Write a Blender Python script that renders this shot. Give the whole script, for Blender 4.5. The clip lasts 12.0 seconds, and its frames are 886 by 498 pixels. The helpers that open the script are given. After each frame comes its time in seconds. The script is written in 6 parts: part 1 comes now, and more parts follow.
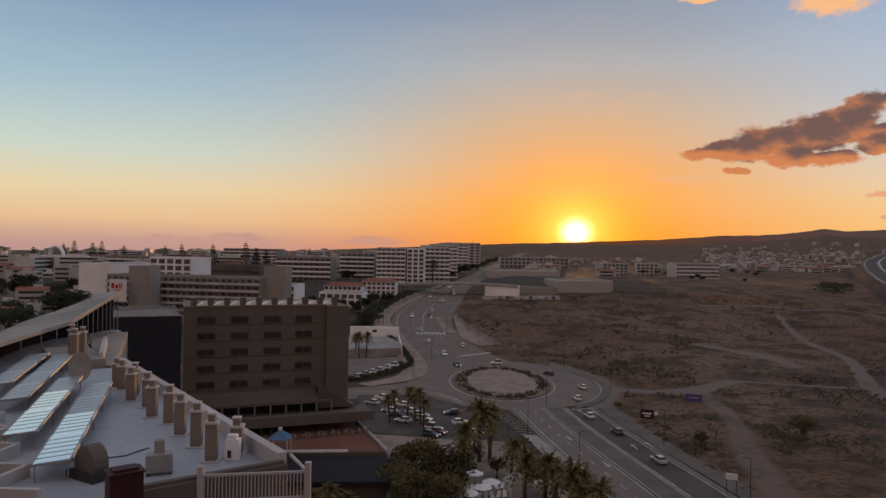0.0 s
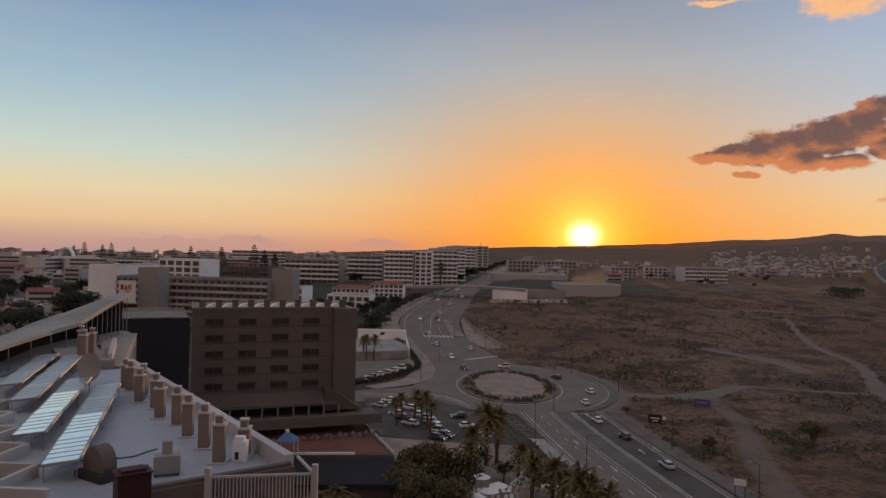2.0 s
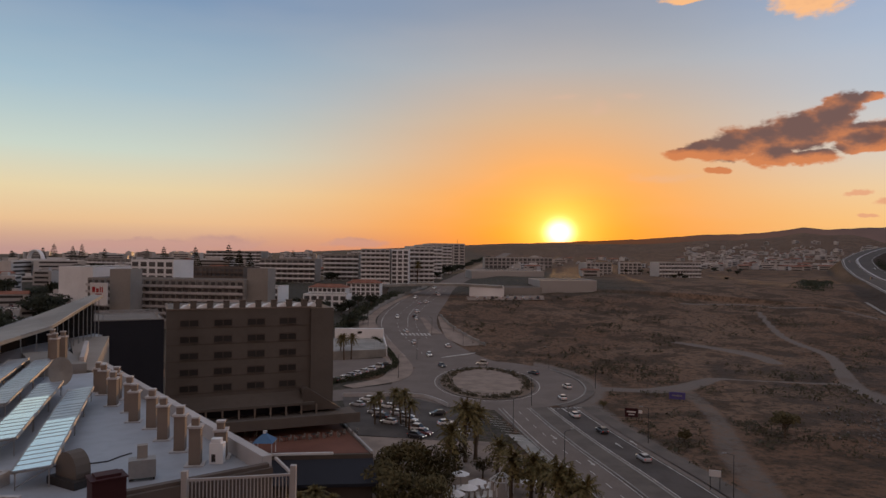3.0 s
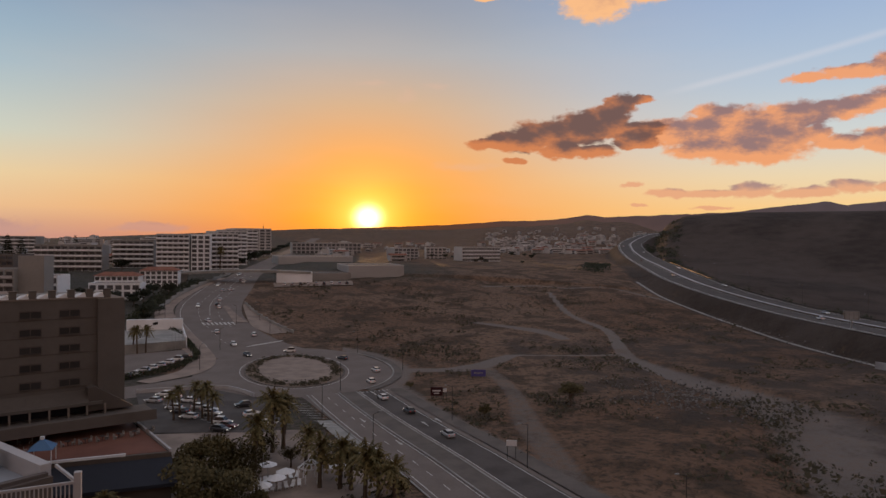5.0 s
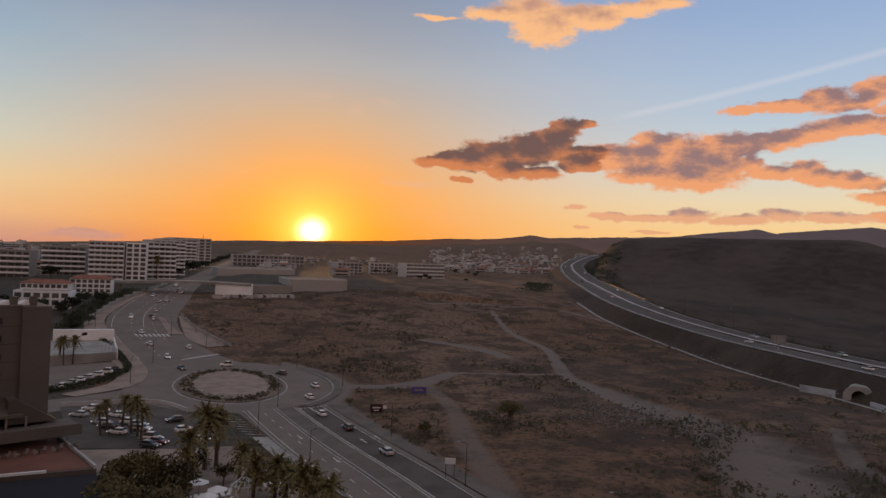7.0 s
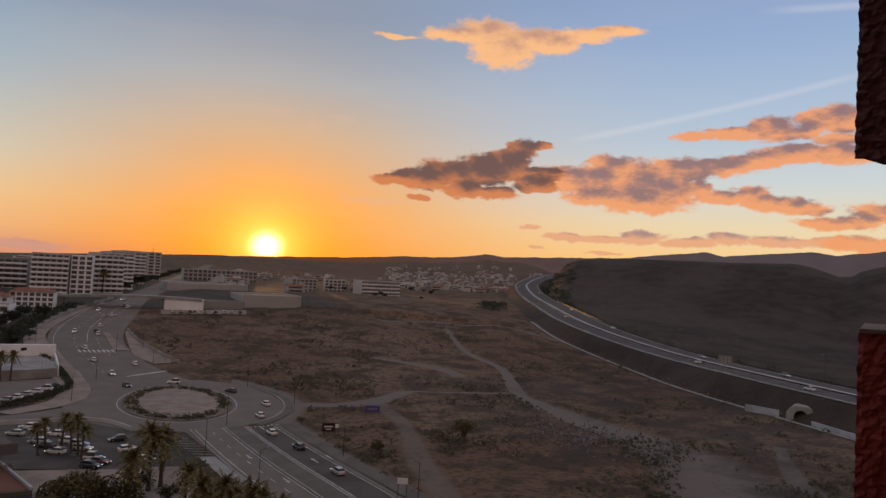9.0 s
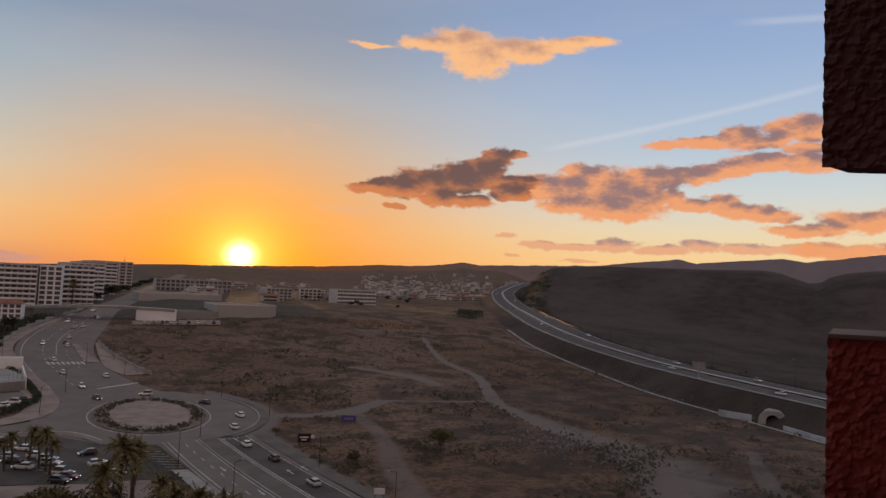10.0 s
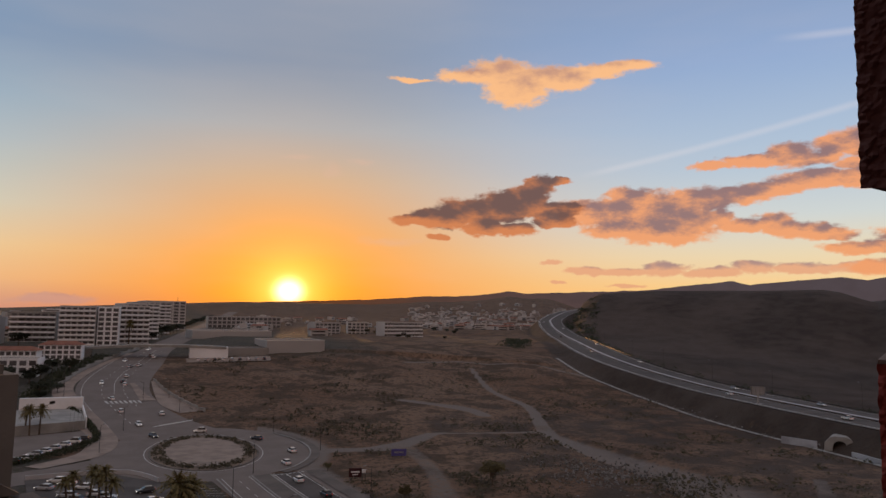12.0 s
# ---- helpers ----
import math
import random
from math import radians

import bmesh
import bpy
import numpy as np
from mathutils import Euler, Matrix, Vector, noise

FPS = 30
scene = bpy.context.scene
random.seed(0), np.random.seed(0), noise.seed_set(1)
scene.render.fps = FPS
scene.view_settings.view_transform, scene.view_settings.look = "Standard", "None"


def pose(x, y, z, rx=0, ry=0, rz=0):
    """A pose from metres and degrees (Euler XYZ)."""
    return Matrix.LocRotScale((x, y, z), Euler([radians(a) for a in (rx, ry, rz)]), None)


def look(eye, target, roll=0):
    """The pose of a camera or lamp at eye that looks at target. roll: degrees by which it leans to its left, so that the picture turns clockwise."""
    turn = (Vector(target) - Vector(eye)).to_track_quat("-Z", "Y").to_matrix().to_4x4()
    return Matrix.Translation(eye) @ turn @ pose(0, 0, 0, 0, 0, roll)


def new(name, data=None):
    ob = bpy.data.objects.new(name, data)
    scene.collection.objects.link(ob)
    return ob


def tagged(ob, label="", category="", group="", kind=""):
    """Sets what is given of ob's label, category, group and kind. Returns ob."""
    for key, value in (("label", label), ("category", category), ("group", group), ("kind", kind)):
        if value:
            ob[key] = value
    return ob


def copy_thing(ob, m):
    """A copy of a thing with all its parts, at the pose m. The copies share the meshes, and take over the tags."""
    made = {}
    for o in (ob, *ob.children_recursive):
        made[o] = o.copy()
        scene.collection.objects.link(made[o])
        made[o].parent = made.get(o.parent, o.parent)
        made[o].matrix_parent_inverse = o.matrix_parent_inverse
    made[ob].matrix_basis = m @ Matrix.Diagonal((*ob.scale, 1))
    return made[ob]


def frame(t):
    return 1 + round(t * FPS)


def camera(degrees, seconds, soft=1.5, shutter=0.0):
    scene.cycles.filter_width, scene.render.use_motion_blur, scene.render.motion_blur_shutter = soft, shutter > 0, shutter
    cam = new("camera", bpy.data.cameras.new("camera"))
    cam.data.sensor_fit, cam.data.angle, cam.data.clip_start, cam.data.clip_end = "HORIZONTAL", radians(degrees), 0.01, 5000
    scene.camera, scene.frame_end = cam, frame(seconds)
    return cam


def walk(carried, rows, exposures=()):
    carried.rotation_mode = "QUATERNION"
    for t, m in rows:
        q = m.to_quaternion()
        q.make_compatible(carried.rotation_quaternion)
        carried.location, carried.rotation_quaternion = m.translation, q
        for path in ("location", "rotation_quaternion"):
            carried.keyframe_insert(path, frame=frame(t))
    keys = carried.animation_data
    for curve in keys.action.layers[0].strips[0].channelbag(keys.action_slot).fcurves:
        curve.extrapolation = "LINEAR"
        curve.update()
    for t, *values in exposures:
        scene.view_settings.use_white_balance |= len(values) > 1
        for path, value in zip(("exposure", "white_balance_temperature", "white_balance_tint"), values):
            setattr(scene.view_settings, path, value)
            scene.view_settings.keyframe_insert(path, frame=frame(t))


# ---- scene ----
# ---------------------------------------------------------------- camera
EYE = 42.0
cam = camera(65.6, 12.0)
ROWS = [
    (0.0, 90.2, -1.0, 0.0), (0.5, 90.34, -1.12, 1.11), (1.0, 90.46, -1.25, 1.62), (1.5, 90.54, -1.43, 1.41), (2.0, 90.44, -1.26, 0.65),
    (2.5, 90.31, -0.75, 0.36), (4.3, 89.85, -1.05, -11.97), (4.5, 89.62, -0.91, -13.8), (5.0, 89.22, -0.57, -17.14), (5.5, 89.23, -0.25, -18.95),
    (6.0, 89.71, -0.77, -19.92), (6.5, 90.23, -1.6, -20.67), (7.0, 90.71, -2.24, -21.76), (9.0, 92.37, -3.08, -25.44), (9.5, 92.86, -2.97, -26.38),
    (10.0, 93.17, -2.74, -27.42), (10.5, 93.33, -2.4, -28.33), (11.0, 93.6, -2.04, -28.28), (11.5, 94.34, -1.54, -26.54), (12.0, 95.55, -1.06, -23.55)]
SHIFT = {11.5: (0.02, -0.025, 0.025), 12.0: (0.08, -0.115, 0.06)}
walk(cam, [(t, pose(SHIFT.get(t, (0, 0, 0))[0], SHIFT.get(t, (0, 0, 0))[1], EYE + SHIFT.get(t, (0, 0, 0))[2], rx, ry, rz)) for t, rx, ry, rz in ROWS])

# ---------------------------------------------------------------- sky and sun
SUN_AZ, SUN_EL = 10.9, 1.75


def lin(r, g, b):
    """Linear colour of an 8-bit screen colour."""
    return tuple(((v / 255 + 0.055) / 1.055) ** 2.4 if v > 10 else v / 255 / 12.92 for v in (r, g, b)) + (1.0,)


class Nodes:
    """Short hand for building a node tree."""

    def __init__(self, tree):
        self.tree = tree

    def add(self, kind, **settings):
        node = self.tree.nodes.new(kind)
        for key, value in settings.items():
            if key == "operation":
                node.operation = value
            elif key == "data_type":
                node.data_type = value
            elif key == "blend_type":
                node.blend_type = value
            elif key == "interpolation_type":
                node.interpolation_type = value
            elif key == "feature":
                node.feature = value
            elif key == "attribute_name":
                node.attribute_name = value
        return node

    def put(self, socket, value):
        if isinstance(value, bpy.types.NodeSocket):
            self.tree.links.new(value, socket)
        elif value is not None:
            socket.default_value = value

    def math(self, operation, a, b=None, c=None):
        node = self.add("ShaderNodeMath", operation=operation)
        for n, v in enumerate((a, b, c)):
            self.put(node.inputs[n], v)
        return node.outputs[0]

    def mix(self, factor, a, b, blend="MIX"):
        node = self.add("ShaderNodeMix", data_type="RGBA", blend_type=blend)
        self.put(node.inputs[0], factor)
        self.put(node.inputs[6], a)
        self.put(node.inputs[7], b)
        return node.outputs[2]

    def smooth(self, value, low, high):
        node = self.add("ShaderNodeMapRange", interpolation_type="SMOOTHSTEP")
        self.put(node.inputs[0], value)
        self.put(node.inputs[1], low)
        self.put(node.inputs[2], high)
        return node.outputs[0]

    def noise(self, vector, scale, detail=4.0, rough=0.55):
        node = self.add("ShaderNodeTexNoise")
        self.put(node.inputs["Vector"], vector)
        node.inputs["Scale"].default_value, node.inputs["Detail"].default_value, node.inputs["Roughness"].default_value = scale, detail, rough
        return node

    def ramp(self, factor, stops):
        node = self.add("ShaderNodeValToRGB")
        while len(node.color_ramp.elements) < len(stops):
            node.color_ramp.elements.new(0.5)
        for element, (place, colour) in zip(node.color_ramp.elements, stops):
            element.position, element.color = place, colour
        self.put(node.inputs[0], factor)
        return node.outputs[0]

    def xyz(self, x, y, z=0.0):
        node = self.add("ShaderNodeCombineXYZ")
        for n, v in enumerate((x, y, z)):
            self.put(node.inputs[n], v)
        return node.outputs[0]


# Clouds as soft blobs: bearing, height above the horizon, half width, half height (degrees).
DARK_CLOUD = [(20.9, 7.9, 1.7, 0.5), (23.0, 8.1, 2.3, 0.85), (25.7, 8.8, 2.7, 1.05), (28.3, 9.0, 2.7, 1.25), (30.4, 9.6, 1.9, 1.3), (31.4, 10.8, 1.3, 0.85), (32.9, 11.1, 1.3, 0.35),
              (26.8, 7.35, 1.7, 0.75), (29.2, 7.2, 2.1, 0.5), (32.6, 7.95, 1.7, 0.55), (23.0, 6.5, 1.0, 0.25), (32.8, 8.8, 2.3, 0.6)]
PINK_CLOUD = [(35.2, 8.6, 2.4, 1.0), (38.7, 9.6, 1.9, 0.9), (38.0, 8.5, 3.0, 1.3), (40.6, 8.3, 3.2, 1.6), (37.5, 7.1, 2.4, 0.6), (41.5, 6.9, 3.3, 0.95), (44.0, 9.4, 3.2, 0.85), (43.0, 7.8, 2.7, 1.4),
              (46.8, 9.6, 2.8, 0.6), (45.4, 8.0, 1.3, 0.7), (47.2, 7.3, 2.1, 0.55), (49.4, 7.4, 1.5, 0.85), (51.0, 6.8, 2.2, 0.55), (52.7, 6.4, 1.9, 0.4),
              (45.0, 11.9, 1.7, 0.3), (47.8, 12.1, 2.3, 0.45), (50.6, 12.4, 1.7, 0.85), (52.5, 12.0, 2.1, 0.5), (54.8, 12.8, 2.7, 1.0), (49.2, 10.0, 2.7, 0.5), (52.0, 10.5, 2.9, 0.7), (55.5, 10.4, 2.7, 0.7), (55.6, 11.4, 2.0, 0.4),
              (55.4, 5.4, 2.6, 0.5), (58.6, 6.1, 2.8, 0.8), (63.0, 6.3, 3.5, 1.1), (57.5, 4.0, 3.4, 0.5), (62.5, 4.2, 3.0, 0.6)]
TOP_CLOUD = [(25.4, 19.6, 2.4, 0.55), (28.2, 19.9, 2.6, 1.0), (29.5, 18.8, 2.5, 1.25), (32.0, 19.5, 3.2, 0.8), (33.6, 19.1, 1.9, 0.6), (36.0, 19.85, 2.7, 0.5), (38.5, 20.15, 2.1, 0.4), (20.4, 19.35, 1.3, 0.18)]
LOW_CLOUD = [(35.2, 3.8, 1.7, 0.4), (38.3, 3.8, 2.2, 0.35), (41.3, 4.0, 1.9, 0.6), (45.0, 3.7, 2.6, 0.4), (48.0, 4.1, 1.7, 0.55), (51.2, 4.0, 2.6, 0.4), (54.6, 4.0, 2.2, 0.4), (32.2, 4.6, 1.0, 0.25), (38.6, 2.7, 1.6, 0.2), (33.2, 2.9, 0.8, 0.12)]
HAZE_CLOUD = [(-22.0, 0.45, 7.0, 0.45), (-16.5, 0.7, 3.6, 0.65), (-5.8, 0.75, 3.2, 0.5)]
WISPS = [(13.9, 11.6, 1.0, 0.9), (16.3, 12.5, 1.6, 0.35), (11.2, 12.7, 1.8, 0.35), (19.0, 6.0, 3.6, 0.5)]
TRAILS = [(34.0, 11.4, 55.0, 15.6), (49.0, 20.9, 58.0, 20.4)]


def make_world():
    world = bpy.data.worlds.new("evening_sky")
    scene.world = world
    world.use_nodes = True
    tree = world.node_tree
    tree.nodes.clear()
    n = Nodes(tree)
    way = n.add("ShaderNodeTexCoord").outputs["Generated"]
    parts = n.add("ShaderNodeSeparateXYZ")
    n.put(parts.inputs[0], way)
    x, y, z = parts.outputs
    up = n.math("MULTIPLY", n.math("ARCSINE", z), 57.29578)
    az = n.math("MULTIPLY", n.math("ARCTAN2", x, y), 57.29578)
    el = n.math("MAXIMUM", up, 0.0)
    # Three gradients: far from the sun to the left, over the sun, far to the right.
    u = n.math("DIVIDE", el, 90.0)

    def grad(*stops):
        return n.ramp(u, [(e / 90, lin(*c)) for e, c in stops])

    left = grad((0, (190, 150, 142)), (0.9, (206, 164, 142)), (2.2, (234, 193, 147)), (4.5, (232, 212, 170)), (7.5, (202, 214, 202)), (12, (164, 191, 205)), (19, (124, 152, 184)), (32, (142, 156, 180)), (90, (176, 168, 170)))
    over = grad((0, (250, 138, 40)), (1.5, (253, 152, 34)), (4, (250, 160, 56)), (7, (236, 168, 98)), (11, (212, 178, 144)), (15, (180, 177, 176)), (20, (144, 154, 172)), (32, (146, 156, 176)), (90, (176, 168, 170)))
    right = grad((0, (244, 190, 130)), (2.4, (250, 206, 140)), (5, (236, 216, 178)), (8, (208, 214, 212)), (12, (182, 199, 216)), (20, (146, 171, 209)), (27, (130, 152, 188)), (40, (150, 160, 180)), (90, (176, 168, 170)))
    off = n.math("SUBTRACT", az, SUN_AZ)
    near = n.math("POWER", 2.718, n.math("MULTIPLY", n.math("POWER", n.math("DIVIDE", off, 19.0), 2.0), -1.0))
    side = n.smooth(off, -6.0, 22.0)
    colour = n.mix(near, n.mix(side, left, right), over)
    # The rosy eastern sky opposite the sun.
    east = grad((0, (150, 116, 104)), (8, (178, 138, 120)), (18, (176, 146, 136)), (40, (166, 156, 156)), (90, (176, 168, 170)))
    colour = n.mix(n.smooth(n.math('ABSOLUTE', off), 75.0, 125.0), colour, east)
    # Broad unevenness of the air.
    haze = n.noise(n.xyz(n.math("MULTIPLY", az, 0.05), n.math("MULTIPLY", el, 0.22)), 1.0, 3.0).outputs[0]
    colour = n.mix(n.math("MULTIPLY", n.smooth(haze, 0.35, 0.75), 0.07), colour, (0.75, 0.6, 0.5, 1))
    # The glow round the sun.
    rise = n.math("SUBTRACT", up, SUN_EL)
    r = n.math("SQRT", n.math("ADD", n.math("POWER", off, 2.0), n.math("POWER", n.math("MULTIPLY", rise, 1.12), 2.0)))

    def fall(width, power=1.0):
        return n.math("POWER", 2.718, n.math("MULTIPLY", n.math("POWER", n.math("DIVIDE", r, width), power), -1.0))

    def glow(colour, factor, tint):
        return n.mix(1.0, colour, n.mix(factor, (0, 0, 0, 1), tint), "ADD")

    colour = glow(colour, fall(5.5, 1.3), (0.62, 0.2, 0.0, 1))
    colour = glow(colour, fall(2.3, 1.5), (0.9, 0.55, 0.14, 1))
    colour = glow(colour, fall(1.0, 2.6), (2.6, 2.2, 1.3, 1))
    # Clouds.
    flat = n.xyz(n.math("MULTIPLY", az, 0.55), el)
    warp = n.noise(flat, 0.55, 5.0, 0.6)
    shift = n.add("ShaderNodeSeparateColor")
    n.put(shift.inputs[0], warp.outputs["Color"])
    caz = n.math("ADD", az, n.math("MULTIPLY", n.math("SUBTRACT", shift.outputs[0], 0.5), 2.0))
    cel = n.math("ADD", up, n.math("MULTIPLY", n.math("SUBTRACT", shift.outputs[1], 0.5), 1.15))
    fine = n.noise(flat, 1.7, 7.0, 0.58).outputs[0]

    def mass(blobs, grow=1.0, da=0.0, de=0.0):
        total = None
        for a, e, w, h in blobs:
            w, h, a, e = w * grow, h * grow, a - da, e - de
            one = n.math("SUBTRACT", 1.0, n.math("SQRT", n.math("ADD", n.math("POWER", n.math("DIVIDE", n.math("SUBTRACT", caz, a), w), 2.0), n.math("POWER", n.math("DIVIDE", n.math("SUBTRACT", cel, e), h), 2.0))))
            total = one if total is None else n.math("MAXIMUM", total, one)
        return n.math("ADD", total, n.math("MULTIPLY", n.math("SUBTRACT", fine, 0.5), 0.95))

    def lay(colour, blobs, lit, dark, edge, solid, thick=0.22, tilt=0.0, grow=1.0):
        m = mass(blobs, grow)
        toward = mass(blobs, grow, -0.5, -0.55)
        body = n.smooth(n.math("ADD", toward, n.math("MULTIPLY", n.math("SUBTRACT", shift.outputs[2], 0.5), tilt)), edge - 0.15, edge + 0.85)
        return n.mix(n.math("MULTIPLY", n.smooth(m, -0.06, thick), solid), colour, n.mix(body, lit, dark))

    colour = lay(colour, HAZE_CLOUD, lin(196, 150, 142), lin(178, 138, 138), 0.1, 0.55, 0.5)
    colour = lay(colour, WISPS, lin(226, 184, 160), lin(222, 178, 150), 0.2, 0.28, 0.9)
    for a0, e0, a1, e1 in TRAILS:
        k = (e1 - e0) / (a1 - a0)
        line = n.math("ABSOLUTE", n.math("SUBTRACT", n.math("SUBTRACT", up, e0), n.math("MULTIPLY", n.math("SUBTRACT", az, a0), k)))
        inside = n.math("MULTIPLY", n.smooth(az, a0, a0 + 4), n.math("SUBTRACT", 1.0, n.smooth(az, a1 - 1, a1 + 3)))
        colour = n.mix(n.math("MULTIPLY", n.math("MULTIPLY", n.math("SUBTRACT", 1.0, n.smooth(line, 0.0, 0.42)), inside), 0.22), colour, lin(236, 226, 226))
    colour = lay(colour, LOW_CLOUD, lin(230, 164, 126), lin(160, 124, 126), -0.05, 0.85, 0.35, 0.9, 1.08)
    colour = lay(colour, PINK_CLOUD, lin(240, 160, 108), lin(148, 114, 112), 0.16, 0.95, 0.34, 2.6, 1.24)
    colour = lay(colour, TOP_CLOUD, lin(252, 190, 134), lin(196, 148, 126), 0.3, 0.97, 0.4, 1.1, 1.38)
    colour = lay(colour, DARK_CLOUD, lin(212, 130, 82), lin(112, 84, 79), -0.1, 0.97, 0.26, 1.3, 1.2)
    back = n.add("ShaderNodeBackground")
    n.put(back.inputs[0], colour)
    back.inputs[1].default_value = 1.0
    out = n.add("ShaderNodeOutputWorld")
    n.put(out.inputs[0], back.outputs[0])


make_world()
sun = new("sun", bpy.data.lights.new("sun", "SUN"))
sun.data.energy, sun.data.angle, sun.data.color = 1.5, radians(0.9), (1.0, 0.52, 0.2)
away = Vector((math.sin(radians(SUN_AZ)) * math.cos(radians(SUN_EL)), math.cos(radians(SUN_AZ)) * math.cos(radians(SUN_EL)), math.sin(radians(SUN_EL))))
sun.matrix_world = look(tuple(away * 900 + Vector((0, 0, EYE))), (0, 0, EYE))


# ---------------------------------------------------------------- materials
def material(name, base, rough=0.85, metal=0.0, scale=1.0, spread=0.25, second=None, bump=0.0, random_tint=0.0, spec=0.3):
    """A painted or mineral surface with grain and stains. scale: size of the grain per metre."""
    m = bpy.data.materials.new(name)
    m.use_nodes = True
    n = Nodes(m.node_tree)
    shader = m.node_tree.nodes["Principled BSDF"]
    where = n.add("ShaderNodeTexCoord").outputs["Object"]
    big = n.noise(where, scale * 0.17, 3.0).outputs[0]
    small = n.noise(where, scale * 2.3, 6.0, 0.65).outputs[0]
    other = second or tuple(v * (1 - spread) for v in base)
    colour = n.mix(n.smooth(big, 0.35, 0.7), (*base, 1), (*other, 1))
    colour = n.mix(n.math("MULTIPLY", n.smooth(small, 0.4, 0.75), spread), colour, (*[v * 0.55 for v in base], 1))
    if random_tint:
        info = n.add("ShaderNodeObjectInfo")
        colour = n.mix(n.math("MULTIPLY", info.outputs["Random"], random_tint), colour, (*[v * 0.45 for v in base], 1))
    n.put(shader.inputs["Base Color"], colour)
    shader.inputs["Roughness"].default_value, shader.inputs["Metallic"].default_value = rough, metal
    shader.inputs["Specular IOR Level"].default_value = spec
    if bump:
        node = n.add("ShaderNodeBump")
        node.inputs["Strength"].default_value, node.inputs["Distance"].default_value = 0.8, bump
        n.put(node.inputs["Height"], small)
        n.put(shader.inputs["Normal"], node.outputs[0])
    return m


def leaf_material(name, a, b):
    m = bpy.data.materials.new(name)
    m.use_nodes = True
    n = Nodes(m.node_tree)
    shader = m.node_tree.nodes["Principled BSDF"]
    piece = n.add("ShaderNodeNewGeometry").outputs["Random Per Island"]
    n.put(shader.inputs["Base Color"], n.mix(piece, (*a, 1), (*b, 1)))
    shader.inputs["Roughness"].default_value, shader.inputs["Specular IOR Level"].default_value = 0.75, 0.25
    return m


def ground_material():
    m = bpy.data.materials.new("dry_earth")
    m.use_nodes = True
    n = Nodes(m.node_tree)
    shader = m.node_tree.nodes["Principled BSDF"]
    where = n.add("ShaderNodeTexCoord").outputs["Object"]
    tone = n.add("ShaderNodeAttribute", attribute_name="tone")
    split = n.add("ShaderNodeSeparateColor")
    n.put(split.inputs[0], tone.outputs["Color"])
    bare, green, built = split.outputs
    wide = n.noise(where, 0.012, 4.0).outputs[0]
    mid = n.noise(where, 0.07, 6.0, 0.62).outputs[0]
    small = n.noise(where, 0.6, 6.0, 0.7).outputs[0]
    grit = n.noise(where, 3.2, 3.0, 0.7).outputs[0]
    # Warm earth; the orange sun glare over the field is part of this colour.
    colour = n.mix(n.smooth(wide, 0.38, 0.62), (0.165, 0.100, 0.066, 1), (0.205, 0.136, 0.096, 1))
    colour = n.mix(n.math("MULTIPLY", n.smooth(mid, 0.47, 0.58), 0.8), colour, (0.066, 0.046, 0.032, 1))
    colour = n.mix(n.math("MULTIPLY", n.smooth(small, 0.47, 0.62), 0.75), colour, (0.040, 0.034, 0.027, 1))
    colour = n.mix(n.math("MULTIPLY", n.smooth(grit, 0.45, 0.75), 0.35), colour, (0.17, 0.137, 0.11, 1))
    ragged = n.math("ADD", bare, n.math("MULTIPLY", n.math("SUBTRACT", small, 0.5), 0.7))
    colour = n.mix(n.math("MULTIPLY", n.smooth(ragged, 0.3, 0.75), 0.9), colour, n.mix(grit, (0.17, 0.146, 0.130, 1), (0.225, 0.198, 0.182, 1)))
    patch = n.math("ADD", green, n.math("MULTIPLY", n.math("SUBTRACT", mid, 0.5), 1.2))
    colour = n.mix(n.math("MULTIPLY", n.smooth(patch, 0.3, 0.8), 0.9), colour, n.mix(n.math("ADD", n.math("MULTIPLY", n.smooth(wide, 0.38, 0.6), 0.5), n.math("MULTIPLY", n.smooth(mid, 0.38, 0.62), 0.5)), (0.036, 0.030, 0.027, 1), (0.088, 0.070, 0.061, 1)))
    colour = n.mix(n.math("MULTIPLY", built, 0.85), colour, n.mix(n.smooth(small, 0.4, 0.6), (0.085, 0.082, 0.08, 1), (0.05, 0.056, 0.04, 1)))
    n.put(shader.inputs["Base Color"], colour)
    shader.inputs["Roughness"].default_value, shader.inputs["Specular IOR Level"].default_value = 0.95, 0.1
    node = n.add("ShaderNodeBump")
    node.inputs["Strength"].default_value, node.inputs["Distance"].default_value = 0.9, 0.7
    n.put(node.inputs["Height"], n.math("ADD", n.math("MULTIPLY", small, 0.8), n.math("MULTIPLY", grit, 0.25)))
    n.put(shader.inputs["Normal"], node.outputs[0])
    return m


def glass_material(name, base=(0.012, 0.011, 0.011), rough=0.5):
    m = bpy.data.materials.new(name)
    m.use_nodes = True
    n = Nodes(m.node_tree)
    shader = m.node_tree.nodes["Principled BSDF"]
    info = n.add("ShaderNodeObjectInfo")
    n.put(shader.inputs["Base Color"], n.mix(info.outputs["Random"], (*base, 1), (*[v * 2.2 for v in base], 1)))
    shader.inputs["Roughness"].default_value, shader.inputs["Specular IOR Level"].default_value = rough, 0.5
    return m


